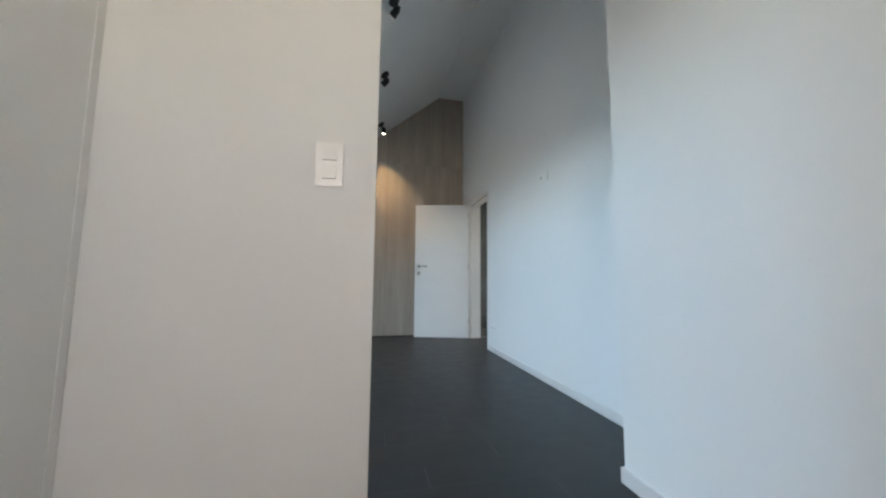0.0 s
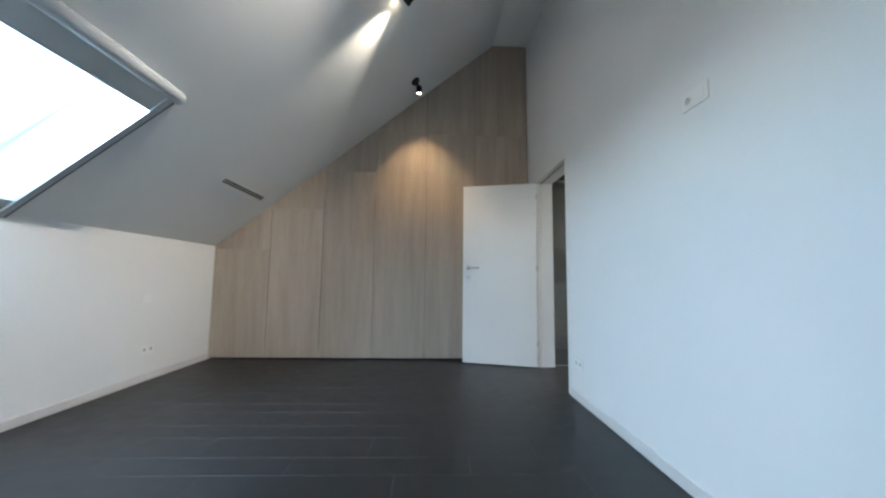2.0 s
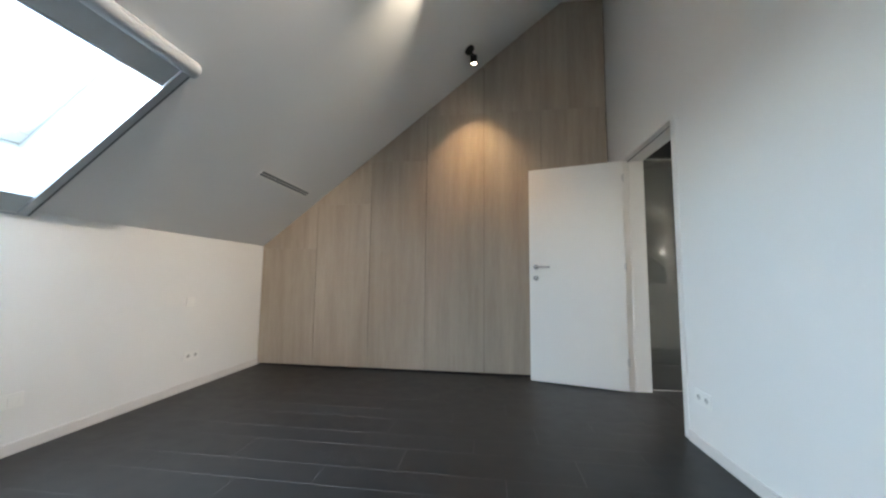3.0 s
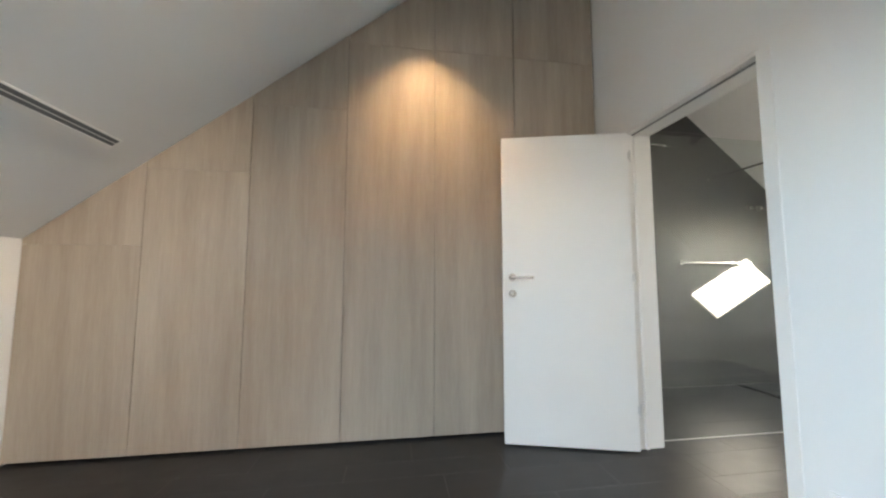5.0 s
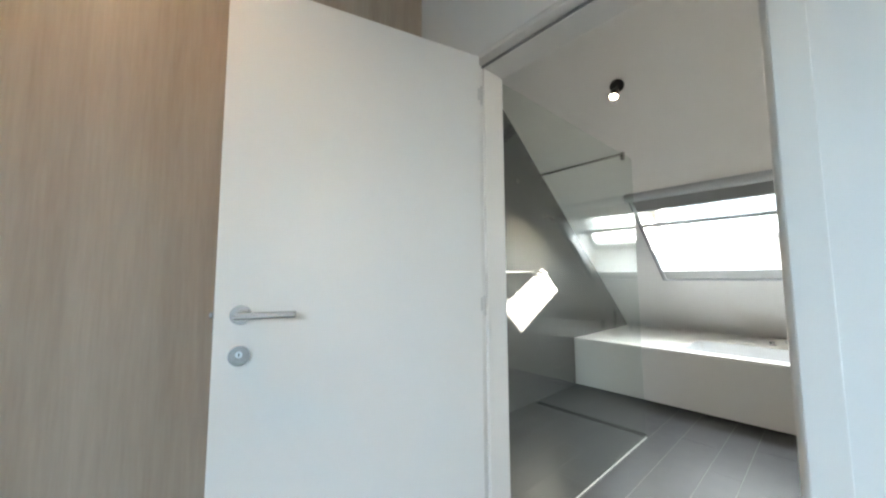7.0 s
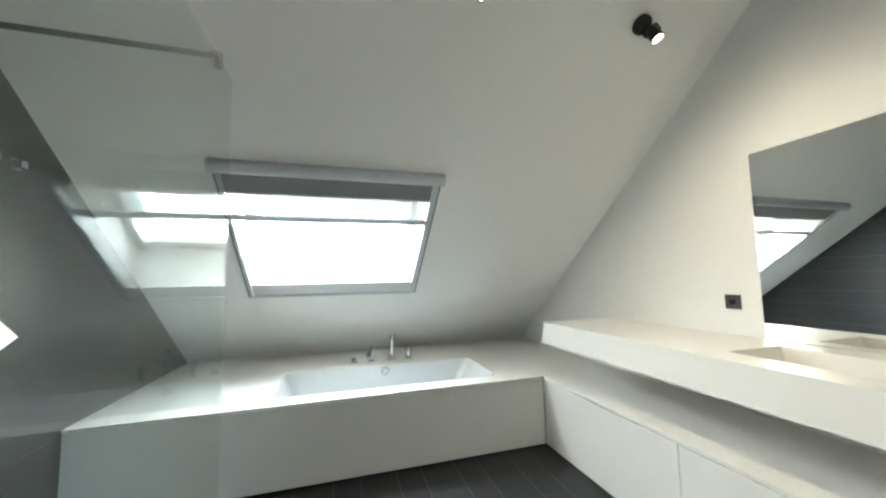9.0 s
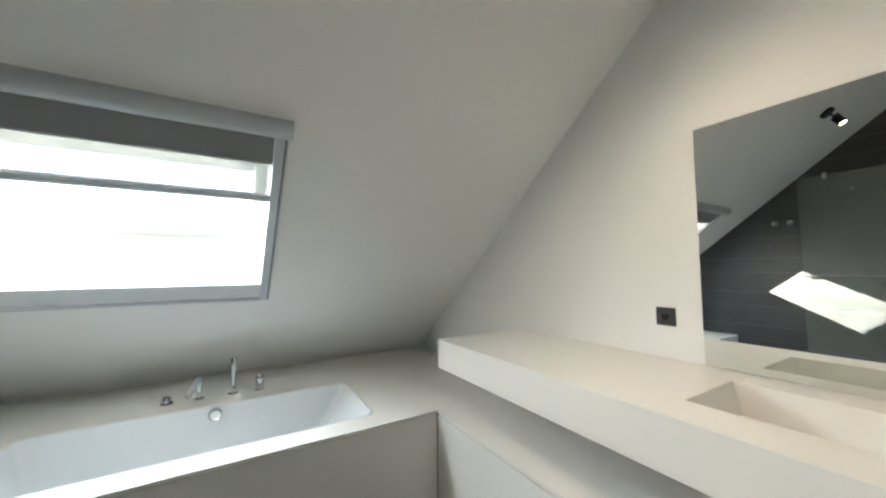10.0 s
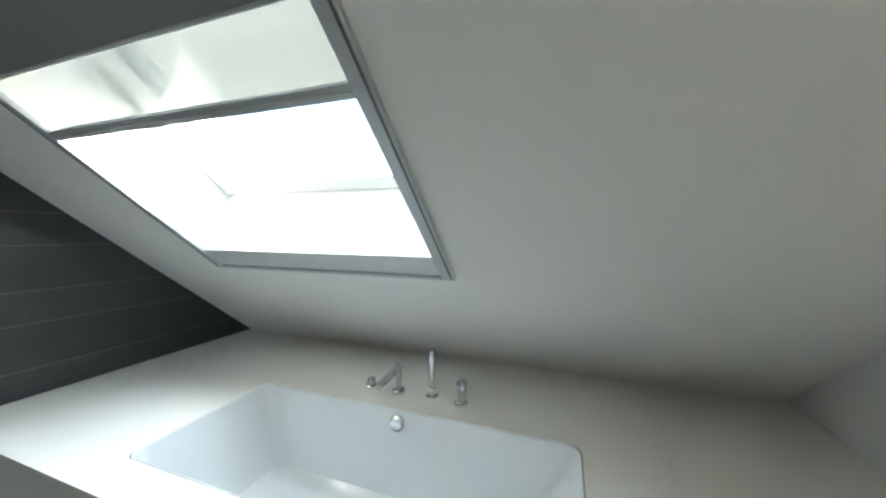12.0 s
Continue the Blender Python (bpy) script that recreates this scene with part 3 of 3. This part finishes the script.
# ---- sockets and switches ----
# Grey that paints the shade inside the white socket wells.
RECESS = mat("recess_shade_grey", (0.6, 0.6, 0.59), 0.5)


def plate(name, m, w, h, kind, label, category, dark=False):
    """A wall plate in its own plane: x across, y up, z out of the wall. kind: what each module shows."""
    face = BLACKP if dark else PLASTIC
    t = thing(name, m, label, category)
    part("frame", box(-w / 2, -h / 2, 0.0005, w / 2, h / 2, 0.009, 0.0015), face, t)
    for x, y, what in kind:
        if what == "socket":
            well = part("insert", lathe([(0.001, 0.0092), (0.0225, 0.0092), (0.0225, 0.0112), (0.0195, 0.0112), (0.0185, 0.0095), (0.001, 0.0095)], m=Matrix.Translation((x, y, 0))), face, t, smooth=True)
            part("recess", rod((x, y, 0.0096), (x, y, 0.0099), 0.0165), SHADOW if dark else RECESS, well)
            for s in (-1, 1):
                part("hole", rod((x + 0.0085 * s, y, 0.0101), (x + 0.0085 * s, y, 0.0104), 0.0028, n=12), SHADOW, well)
            part("pin", rod((x, y + 0.009, 0.010), (x, y + 0.009, 0.016), 0.0022, n=10), STEEL, well)
        elif what == "rocker":
            part("rocker", prism([(y - 0.0222, 0.0092), (y + 0.0222, 0.0092), (y + 0.0222, 0.0115), (y - 0.0222, 0.0150)], "x", x - 0.0222, x + 0.0222), face, t)
        else:
            part("blank", box(x - 0.0222, y - 0.0222, 0.0092, x + 0.0222, y + 0.0222, 0.0112, 0.0015), face, t)
    return t


ON_EAST = lambda y, z: Matrix(((0, 0, -1, XE), (-1, 0, 0, y), (0, 1, 0, z), (0, 0, 0, 1)))
ON_WEST = lambda y, z: Matrix(((0, 0, 1, XW), (1, 0, 0, y), (0, 1, 0, z), (0, 0, 0, 1)))
ON_MIRROR = lambda x, z: Matrix(((1, 0, 0, x), (0, 0, 1, YM), (0, 1, 0, z), (0, 0, 0, 1)))
ON_SOUTH = lambda x, z: Matrix(((1, 0, 0, x), (0, 0, -1, YS), (0, 1, 0, z), (0, 0, 0, 1)))
plate("light_switch", ON_SOUTH(-0.066, 1.228), 0.086, 0.146, [(0, 0.034, "rocker"), (0, -0.027, "rocker")], "white double light switch with stacked rockers", "switch")
plate("wall_outlet", ON_EAST(2.90, 1.795), 0.155, 0.085, [(-0.036, 0, "socket"), (0.036, 0, "blank")], "white double television outlet plate high on the wall", "socket")
plate("wall_socket", ON_EAST(4.215, 0.295), 0.152, 0.080, [(-0.036, 0, "socket"), (0.036, 0, "socket")], "white double wall socket near the doorway", "socket")
plate("wall_socket", ON_WEST(4.73, 0.285), 0.152, 0.080, [(-0.036, 0, "socket"), (0.036, 0, "socket")], "white double wall socket on the knee wall", "socket")
plate("light_switch", ON_WEST(4.685, 0.745), 0.080, 0.080, [(0, 0, "blank")], "white single switch plate on the knee wall", "switch")
plate("socket_strip", ON_WEST(3.48, 0.287), 0.330, 0.080, [(-0.120, 0, "socket"), (-0.040, 0, "socket"), (0.040, 0, "socket"), (0.120, 0, "blank")], "long white socket strip on the knee wall", "socket")
plate("wall_socket", ON_MIRROR(3.362, 1.113), 0.082, 0.082, [(0, 0, "socket")], "black single wall socket beside the mirror", "socket", True)

# ---- bathroom: bath and its surround ----
DZ = TZ
FX = 4.317
H0, H1, HY0, HY1 = 4.462, 5.124, 3.742, 5.368


def rounded(x0, y0, x1, y1, r, n=6):
    out = []
    for cx, cy, a0 in ((x1 - r, y1 - r, 0), (x0 + r, y1 - r, 90), (x0 + r, y0 + r, 180), (x1 - r, y0 + r, 270)):
        for k in range(n + 1):
            a = radians(a0 + 90 * k / n)
            out.append((cx + r * math.cos(a), cy + r * math.sin(a)))
    return out


def pierced(outer, hole, z0, z1):
    """A flat plate with a rounded hole through it; the outer outline has four corners, counter-clockwise from the far right."""
    bm = bmesh.new()
    n = len(hole)
    q = n // 4
    for z, flip in ((z1, False), (z0, True)):
        ho = [bm.verts.new((x, y, z)) for x, y in hole]
        ou = [bm.verts.new((x, y, z)) for x, y in outer]
        for k in range(4):
            ring = ho[k * q:(k + 1) * q]
            for i in range(q - 1):
                bm.faces.new((ou[k], ring[i], ring[i + 1]))
            nxt = ho[((k + 1) * q) % n]
            bm.faces.new((ou[k], ring[-1], nxt, ou[(k + 1) % 4]))
        if flip:
            lo, lu = ho, ou
        else:
            hi, hu = ho, ou
    for a, b in ((lo, hi), (lu, hu)):
        m = len(a)
        for i in range(m):
            j = (i + 1) % m
            bm.faces.new((a[i], a[j], b[j], b[i]))
    return bm


surround = thing("bath_surround", (FX, 4.5, 0), "white mineral bath deck with matt white front panel", "bath surround")
inv = Matrix.Translation((-FX, -4.5, 0))


def sub(bm):
    bm.transform(inv)
    return bm


HOLE = rounded(H0, HY0, H1, HY1, 0.055)
deck_outer = [(TX - 0.002, YT - 0.002), (FX - 0.004, YT - 0.002), (FX - 0.004, 3.430), (TX - 0.002, 3.430)]
part("deck", sub(pierced(deck_outer, HOLE, DZ - 0.014, DZ)), SOLID, surround)
part("front_panel", sub(box(FX, 3.4185, 0.012, FX + 0.018, YT - 0.004, DZ - 0.018, 0.001)), FRONT, surround)
part("plinth", sub(box(FX + 0.019, 3.44, 0.0, FX + 0.03, YT - 0.004, 0.4)), SHADOW, surround)
part("corner_deck", sub(box(FX - 0.004, YM + 0.002, DZ - 0.014, TX - 0.002, 3.4295, DZ)), SOLID, surround)

tub = thing("bathtub", (H0, HY0, 0), "white built-in acrylic bathtub with sloping end", "bathtub")
tinv = Matrix.Translation((-H0, -HY0, 0))
levels = [(0.0035, 0.0, DZ - 0.006), (0.0036, 0.0, DZ - 0.001), (0.006, 0.0, DZ + 0.0005), (0.011, 0.0, DZ - 0.003), (0.022, 0.004, DZ - 0.06), (0.045, 0.03, DZ - 0.30), (0.065, 0.05, DZ - 0.385), (0.11, 0.09, DZ - 0.425)]
bm = bmesh.new()
rings = []
for inset, extra, z in levels:
    o = rounded(H0 + inset, HY0 + inset + extra * 4.2, H1 - inset, HY1 - inset - extra * 1.6, 0.055 + inset * 0.5)
    rings.append([bm.verts.new((x, y, z)) for x, y in o])
for a, b in zip(rings, rings[1:]):
    for i in range(len(a)):
        j = (i + 1) % len(a)
        bm.faces.new((a[i], a[j], b[j], b[i]))
bm.faces.new(rings[-1])
bm.transform(tinv)
part("tub_shell", bm, ACRYL, tub, smooth=True)
bm = pierced([(H1 + 0.002, HY1 + 0.002), (H0 - 0.002, HY1 + 0.002), (H0 - 0.002, HY0 - 0.002), (H1 + 0.002, HY0 - 0.002)], rounded(H0 + 0.004, HY0 + 0.004, H1 - 0.004, HY1 - 0.004, 0.051), DZ - 0.008, DZ - 0.0035)
bm.transform(tinv)
part("joint", bm, JOINT_BROWN, tub, "thin brown sealing joint round the tub")
OY = 4.540
part("overflow", lathe([(0.001, 0.0), (0.031, 0.0), (0.031, 0.012), (0.037, 0.014), (0.037, 0.024), (0.030, 0.034), (0.026, 0.030), (0.001, 0.032)],
                            m=Matrix.Translation((H1 - 0.022 - H0, OY - HY0, DZ - 0.046)) @ Matrix.Rotation(radians(-90), 4, "Y")), CHROME, tub, "round chrome overflow knob")
part("drain", lathe([(0.001, 0.0), (0.035, 0.0), (0.033, 0.005), (0.001, 0.006)], m=Matrix.Translation((0.33, 0.85, DZ - 0.425))), CHROME, tub, "chrome drain plug", True)


def deck_piece(name, x, y, label):
    t = thing(name, (x, y, DZ), label, "tap", "chrome bath taps")
    part("base_ring", lathe([(0.001, 0.0), (0.034, 0.0), (0.034, 0.005), (0.031, 0.008), (0.001, 0.008)]), CHROME, t, smooth=True)
    return t


t = deck_piece("diverter_knob", 5.300, 4.805, "low round chrome diverter knob on the deck")
part("knob", lathe([(0.001, 0.008), (0.022, 0.008), (0.022, 0.038), (0.020, 0.041), (0.001, 0.041)]), CHROME, t, smooth=True)
t = deck_piece("bath_spout", 5.300, 4.640, "slanted chrome bath spout on the deck")
part("column", lathe([(0.001, 0.008), (0.016, 0.008), (0.016, 0.112), (0.001, 0.116)]), CHROME, t, smooth=True)
part("spout", rod((0.022, 0.006, 0.124), (-0.130, 0.045, 0.062), 0.0195, n=24), CHROME, t, smooth=True)
t = deck_piece("hand_shower", 5.302, 4.450, "upright chrome stick hand shower in its holder")
part("holder", lathe([(0.001, 0.008), (0.022, 0.008), (0.022, 0.038), (0.018, 0.042), (0.001, 0.040)]), CHROME, t, smooth=True)
part("handle", lathe([(0.001, 0.040), (0.0120, 0.040), (0.0130, 0.10), (0.0165, 0.150), (0.0180, 0.232), (0.0165, 0.238), (0.001, 0.239)]), CHROME, t, smooth=True)
t = deck_piece("bath_mixer", 5.295, 4.290, "chrome cylindrical bath mixer with marked lever cap")
part("body", lathe([(0.001, 0.008), (0.0245, 0.008), (0.0245, 0.060), (0.001, 0.060)]), CHROME, t, smooth=True)
cap = part("cap", lathe([(0.001, 0.062), (0.0265, 0.062), (0.0265, 0.102), (0.024, 0.106), (0.001, 0.106)]), CHROME, t, smooth=True)
part("mark", box(-0.0272, -0.003, 0.074, -0.0262, 0.003, 0.096), BLACKP, cap)

# ---- bathroom: low cupboards and washbasin ----
CY = 3.417
shelf = thing("low_shelf", (3.0, CY, 0), "white mineral shelf running under the washbasin", "shelf")
sinv = Matrix.Translation((-3.0, -CY, 0))
bm = box(XE2 + 0.004, YM + 0.002, DZ - 0.014, FX - 0.006, CY, DZ)
bm.transform(sinv)
part("shelf_top", bm, SOLID, shelf)
for x0, x1 in ((3.212, FX - 0.002), (2.105, 3.208), (XE2 + 0.006, 2.101)):
    c = thing("low_cupboard", (x0, CY, 0), "handleless matt white low cupboard under the shelf", "cupboard", "low white cupboards")
    w = x1 - x0
    part("body", box(0.001, -0.62, 0.012, w - 0.001, -0.025, DZ - 0.017), FRONT, c)
    part("door", box(0.001, -0.020, 0.012, w - 0.001, -0.001, DZ - 0.024, 0.0015), FRONT, c)
    part("plinth", box(0.001, -0.06, 0.0, w - 0.001, -0.05, 0.012), SHADOW, c)

V0, V1, VX = 0.762, 0.926, 4.307
vanity = thing("washbasin_counter", (3.0, YM, V0), "thick white mineral washbasin counter fixed to the wall", "washbasin")
vinv = Matrix.Translation((-3.0, -YM, -V0))
BX0, BX1, BY0, BY1 = 1.98, 3.072, 2.895, 3.245
bm = pierced([(VX, CY - 0.005), (XE2 + 0.003, CY - 0.005), (XE2 + 0.003, YM + 0.002), (VX, YM + 0.002)], rounded(BX0, BY0, BX1, BY1, 0.004, 2), V0 + 0.012, V1)
bm.transform(vinv)
part("slab", bm, SOLID, vanity)
bm = box(XE2 + 0.003, YM + 0.002, V0, VX, CY - 0.005, V0 + 0.0115)
bm.transform(vinv)
part("underside", bm, SOLID, vanity)
bm = bmesh.new()
r0 = [bm.verts.new((x, y, V1 - 0.004)) for x, y in rounded(BX0, BY0, BX1, BY1, 0.004, 2)]
r1 = [bm.verts.new((x, y, V1 - 0.112)) for x, y in rounded(BX0 + 0.02, BY0 + 0.008, BX1 - 0.022, BY1 - 0.008, 0.010, 2)]
for i in range(len(r0)):
    j = (i + 1) % len(r0)
    bm.faces.new((r0[i], r0[j], r1[j], r1[i]))
bm.faces.new(r1)
bm.transform(vinv)
part("basin", bm, SOLID, vanity, "rectangular trough basin")
part("waste", box(2.52 - 3.0 - 0.05, 3.0 - YM - 0.02, V1 - 0.1115 - V0, 2.52 - 3.0 + 0.05, 3.0 - YM + 0.02, V1 - 0.109 - V0, 0.001), SOLID, vanity)

MX0, MX1 = XE2 + 0.02, 3.213
glass = thing("wall_mirror", (MX0, YM, V1), "large frameless mirror standing on the washbasin counter", "mirror")
part("mirror_glass", box(0, 0.0085, 0.003, MX1 - MX0, 0.0105, 1.008), MIRROR, glass)
part("backing", box(0.001, 0.001, 0.004, MX1 - MX0 - 0.001, 0.008, 1.007), BLACKP, glass)

# ---- shower ----
PY, PX = 5.372, 3.492
screen = thing("shower_screen", (XE2, PY, 0), "clear frameless glass walk-in shower screen", "shower screen")
p = part("glass_panel", box(0.014, -0.005, 0.004, PX - XE2, 0.005, 2.125), SHOWER_GLASS, screen)
p.visible_shadow = False
part("wall_profile", box(0.002, -0.010, 0.004, 0.0135, 0.010, 2.125), ALU, screen)
part("sealing_strip", box(0.014, -0.011, 0.0006, PX - XE2, -0.0055, 0.0045, 0.001), TRIM, screen, "thin white silicone line")
bar = part("support_bar", box(3.322 - XE2 - 0.008, 0.006, 2.120, 3.322 - XE2 + 0.008, YT - PY - 0.012, 2.136, 0.001), STEEL, screen, "square steel support bar")
part("clamp", box(3.322 - XE2 - 0.014, -0.014, 2.085, 3.322 - XE2 + 0.014, 0.014, 2.142, 0.002), STEEL, bar)
part("rosette", box(3.322 - XE2 - 0.018, YT - PY - 0.0115, 2.110, 3.322 - XE2 + 0.018, YT - PY - 0.001, 2.146, 0.002), STEEL, bar)

drain = thing("floor_drain", (3.520, 5.385, 0), "long dark steel linear shower drain in the floor", "drain")
part("channel", box(-0.034, 0.0, 0.0004, 0.034, 0.93, 0.0022), SHADOW, drain)
part("cover", box(-0.026, 0.006, 0.0024, 0.026, 0.924, 0.0034, 0.0004), SHADOW, drain)

rail = thing("grab_rail", (2.93, YT, 1.242), "slim steel rail on the dark tiled wall", "rail")
part("rail", rod((-0.02, -0.055, 0.0), (0.77, -0.055, 0.0), 0.0105), STEEL, rail, smooth=True)
for x in (0.02, 0.62):
    post = part("mount", rod((x, -0.055, 0.0), (x, -0.006, 0.0), 0.008), STEEL, rail, smooth=True)
    part("rosette", rod((x, -0.0065, 0.0), (x, 0.0, 0.0), 0.027, n=28), STEEL, post, smooth=True)
for x in (3.915, 3.785):
    k = thing("shower_valve", (x, YT, 1.832), "small square steel shower control on the tiles", "shower control", "shower controls")
    part("plate", box(-0.026, -0.008, -0.026, 0.026, -0.0005, 0.026, 0.002), STEEL, k)
    part("knob", box(-0.017, -0.040, -0.017, 0.017, -0.0085, 0.017, 0.003), STEEL, k)
arm = thing("shower_arm", (XE2, 5.90, 2.30), "straight steel shower wall arm with an added plate below", "shower head")
part("rosette", rod((0.0005, 0, 0), (0.009, 0, 0), 0.03, n=28), CHROME, arm, smooth=True)
part("arm", rod((0.009, 0, 0), (0.68, 0, -0.03), 0.011), CHROME, arm, smooth=True)
# Drop and plate are added where a shadow lies below the arm.
part("drop", rod((0.43, 0, -0.02), (0.43, 0, -0.07), 0.011), CHROME, arm, smooth=True)
part("head", box(0.31, -0.12, -0.080, 0.55, 0.12, -0.0705, 0.003), STEEL, arm, "flat square steel plate in place of the shadow below the arm")

# ---- beyond: roof and ground ----
structure("ground", box(-400, -400, -6.2, 400, 400, -6.0), mat("far_ground", (0.10, 0.12, 0.07), 0.95, var=0.3, scale=0.05), "grass and gravel far below the roof", "ground")

# ---- tiles ----
ROWS = (0.165, 0.230)
TILE_L, GAP = 0.92, 0.0024
_tiles = {}


def tile(parent, outline, m, material, depth=0.010):
    """One tile, its edges chamfered, lying in the plane of m with its face up; alike tiles share a mesh."""
    cx = sum(p[0] for p in outline) / len(outline)
    cy = sum(p[1] for p in outline) / len(outline)
    key = (material.name, tuple((round(p[0] - cx, 3), round(p[1] - cy, 3)) for p in outline))
    me = _tiles.get(key)
    if not me:
        c = 0.0003
        top = []
        for x, y in key[1]:
            top.append((x - math.copysign(min(c, abs(x)), x), y - math.copysign(min(c, abs(y)), y)))
        n = len(top)
        verts = [(x, y, -depth) for x, y in key[1]] + [(x, y, -c) for x, y in key[1]] + [(x, y, 0) for x, y in top]
        faces = [tuple(range(2 * n, 3 * n))]
        for s in (0, n):
            faces += [(s + i, s + (i + 1) % n, s + n + (i + 1) % n, s + n + i) for i in range(n)]
        me = bpy.data.meshes.new("tile")
        me.from_pydata(verts, [], faces)
        me.materials.append(material)
        _tiles[key] = me
    ob = new("tile", me)
    ob.parent = parent
    ob.matrix_basis = m @ Matrix.Translation((cx, cy, random.uniform(-0.00015, 0.00015)))
    return ob


def rows(v_min, v_max, start):
    """Row bounds in the two widths that take turns, through the joint at start."""
    v, k = start, 0
    while v > v_min:
        k -= 1
        v -= ROWS[k % 2]
    while v < v_max:
        yield k, max(v, v_min), min(v + ROWS[k % 2], v_max)
        v += ROWS[k % 2]
        k += 1


def lay(parent, u0, v0, u1, v1, start, shift, m, material, cut=None, joint=GAP, butt=GAP):
    for k, a, b in rows(v0, v1, start):
        if b - a < 0.012:
            continue
        x = u0 - TILE_L + (shift + k * 0.377) % TILE_L
        while x < u1:
            o = [(max(x, u0) + butt / 2, a + joint / 2), (min(x + TILE_L, u1) - butt / 2, a + joint / 2),
                 (min(x + TILE_L, u1) - butt / 2, b - joint / 2), (max(x, u0) + butt / 2, b - joint / 2)]
            x += TILE_L
            if o[1][0] - o[0][0] < 0.01:
                continue
            if cut:
                o = clip(o, *cut)
            if len(o) > 2:
                tile(parent, o, m, material)


floor_bed = structure("floor", box(XHW - 0.12, -2.25, -0.12, XE, YS, -0.0006), GROUT_BED, "dark anthracite plank tile floor of the hall", "floor")
floor_room = structure("floor", box(XW - 0.1, YS, -0.12, XE2, YN + 0.6, -0.0005), GROUT_BED, "dark anthracite plank tile bedroom floor", "floor")
floor_bath = structure("floor", box(XE2, YM, -0.12, TX, YT + 0.01, -0.0010), GROUT, "dark anthracite plank tile bathroom floor", "floor")
I4 = Matrix.Identity(4)
JOINT = 4.795
lay(floor_bed, XHW, -2.2, XH, YS, JOINT, 0.18, I4, FLOOR_TILE, joint=0.0019, butt=0.0016)
lay(floor_room, XW, YS, XE2, YN + 0.05, JOINT, 0.30, I4, FLOOR_TILE, joint=0.0019, butt=0.0016)
lay(floor_bath, XE2, YM, FX + 0.02, YT, JOINT, 0.62, I4, FLOOR_TILE)
tiled = bpy.data.objects["wall_tiled"]
M_TILED = Matrix(((1, 0, 0, 0), (0, 0, -1, YT), (0, 1, 0, 0), (0, 0, 0, 1)))
lay(tiled, XE2 + 0.002, 0.002, TX, 4.0, 0.09, 0.40, M_TILED, WALL_TILE, cut=(T_SL, 1.0, TZ + T_SL * TX - 0.003), joint=0.0034, butt=0.0008)
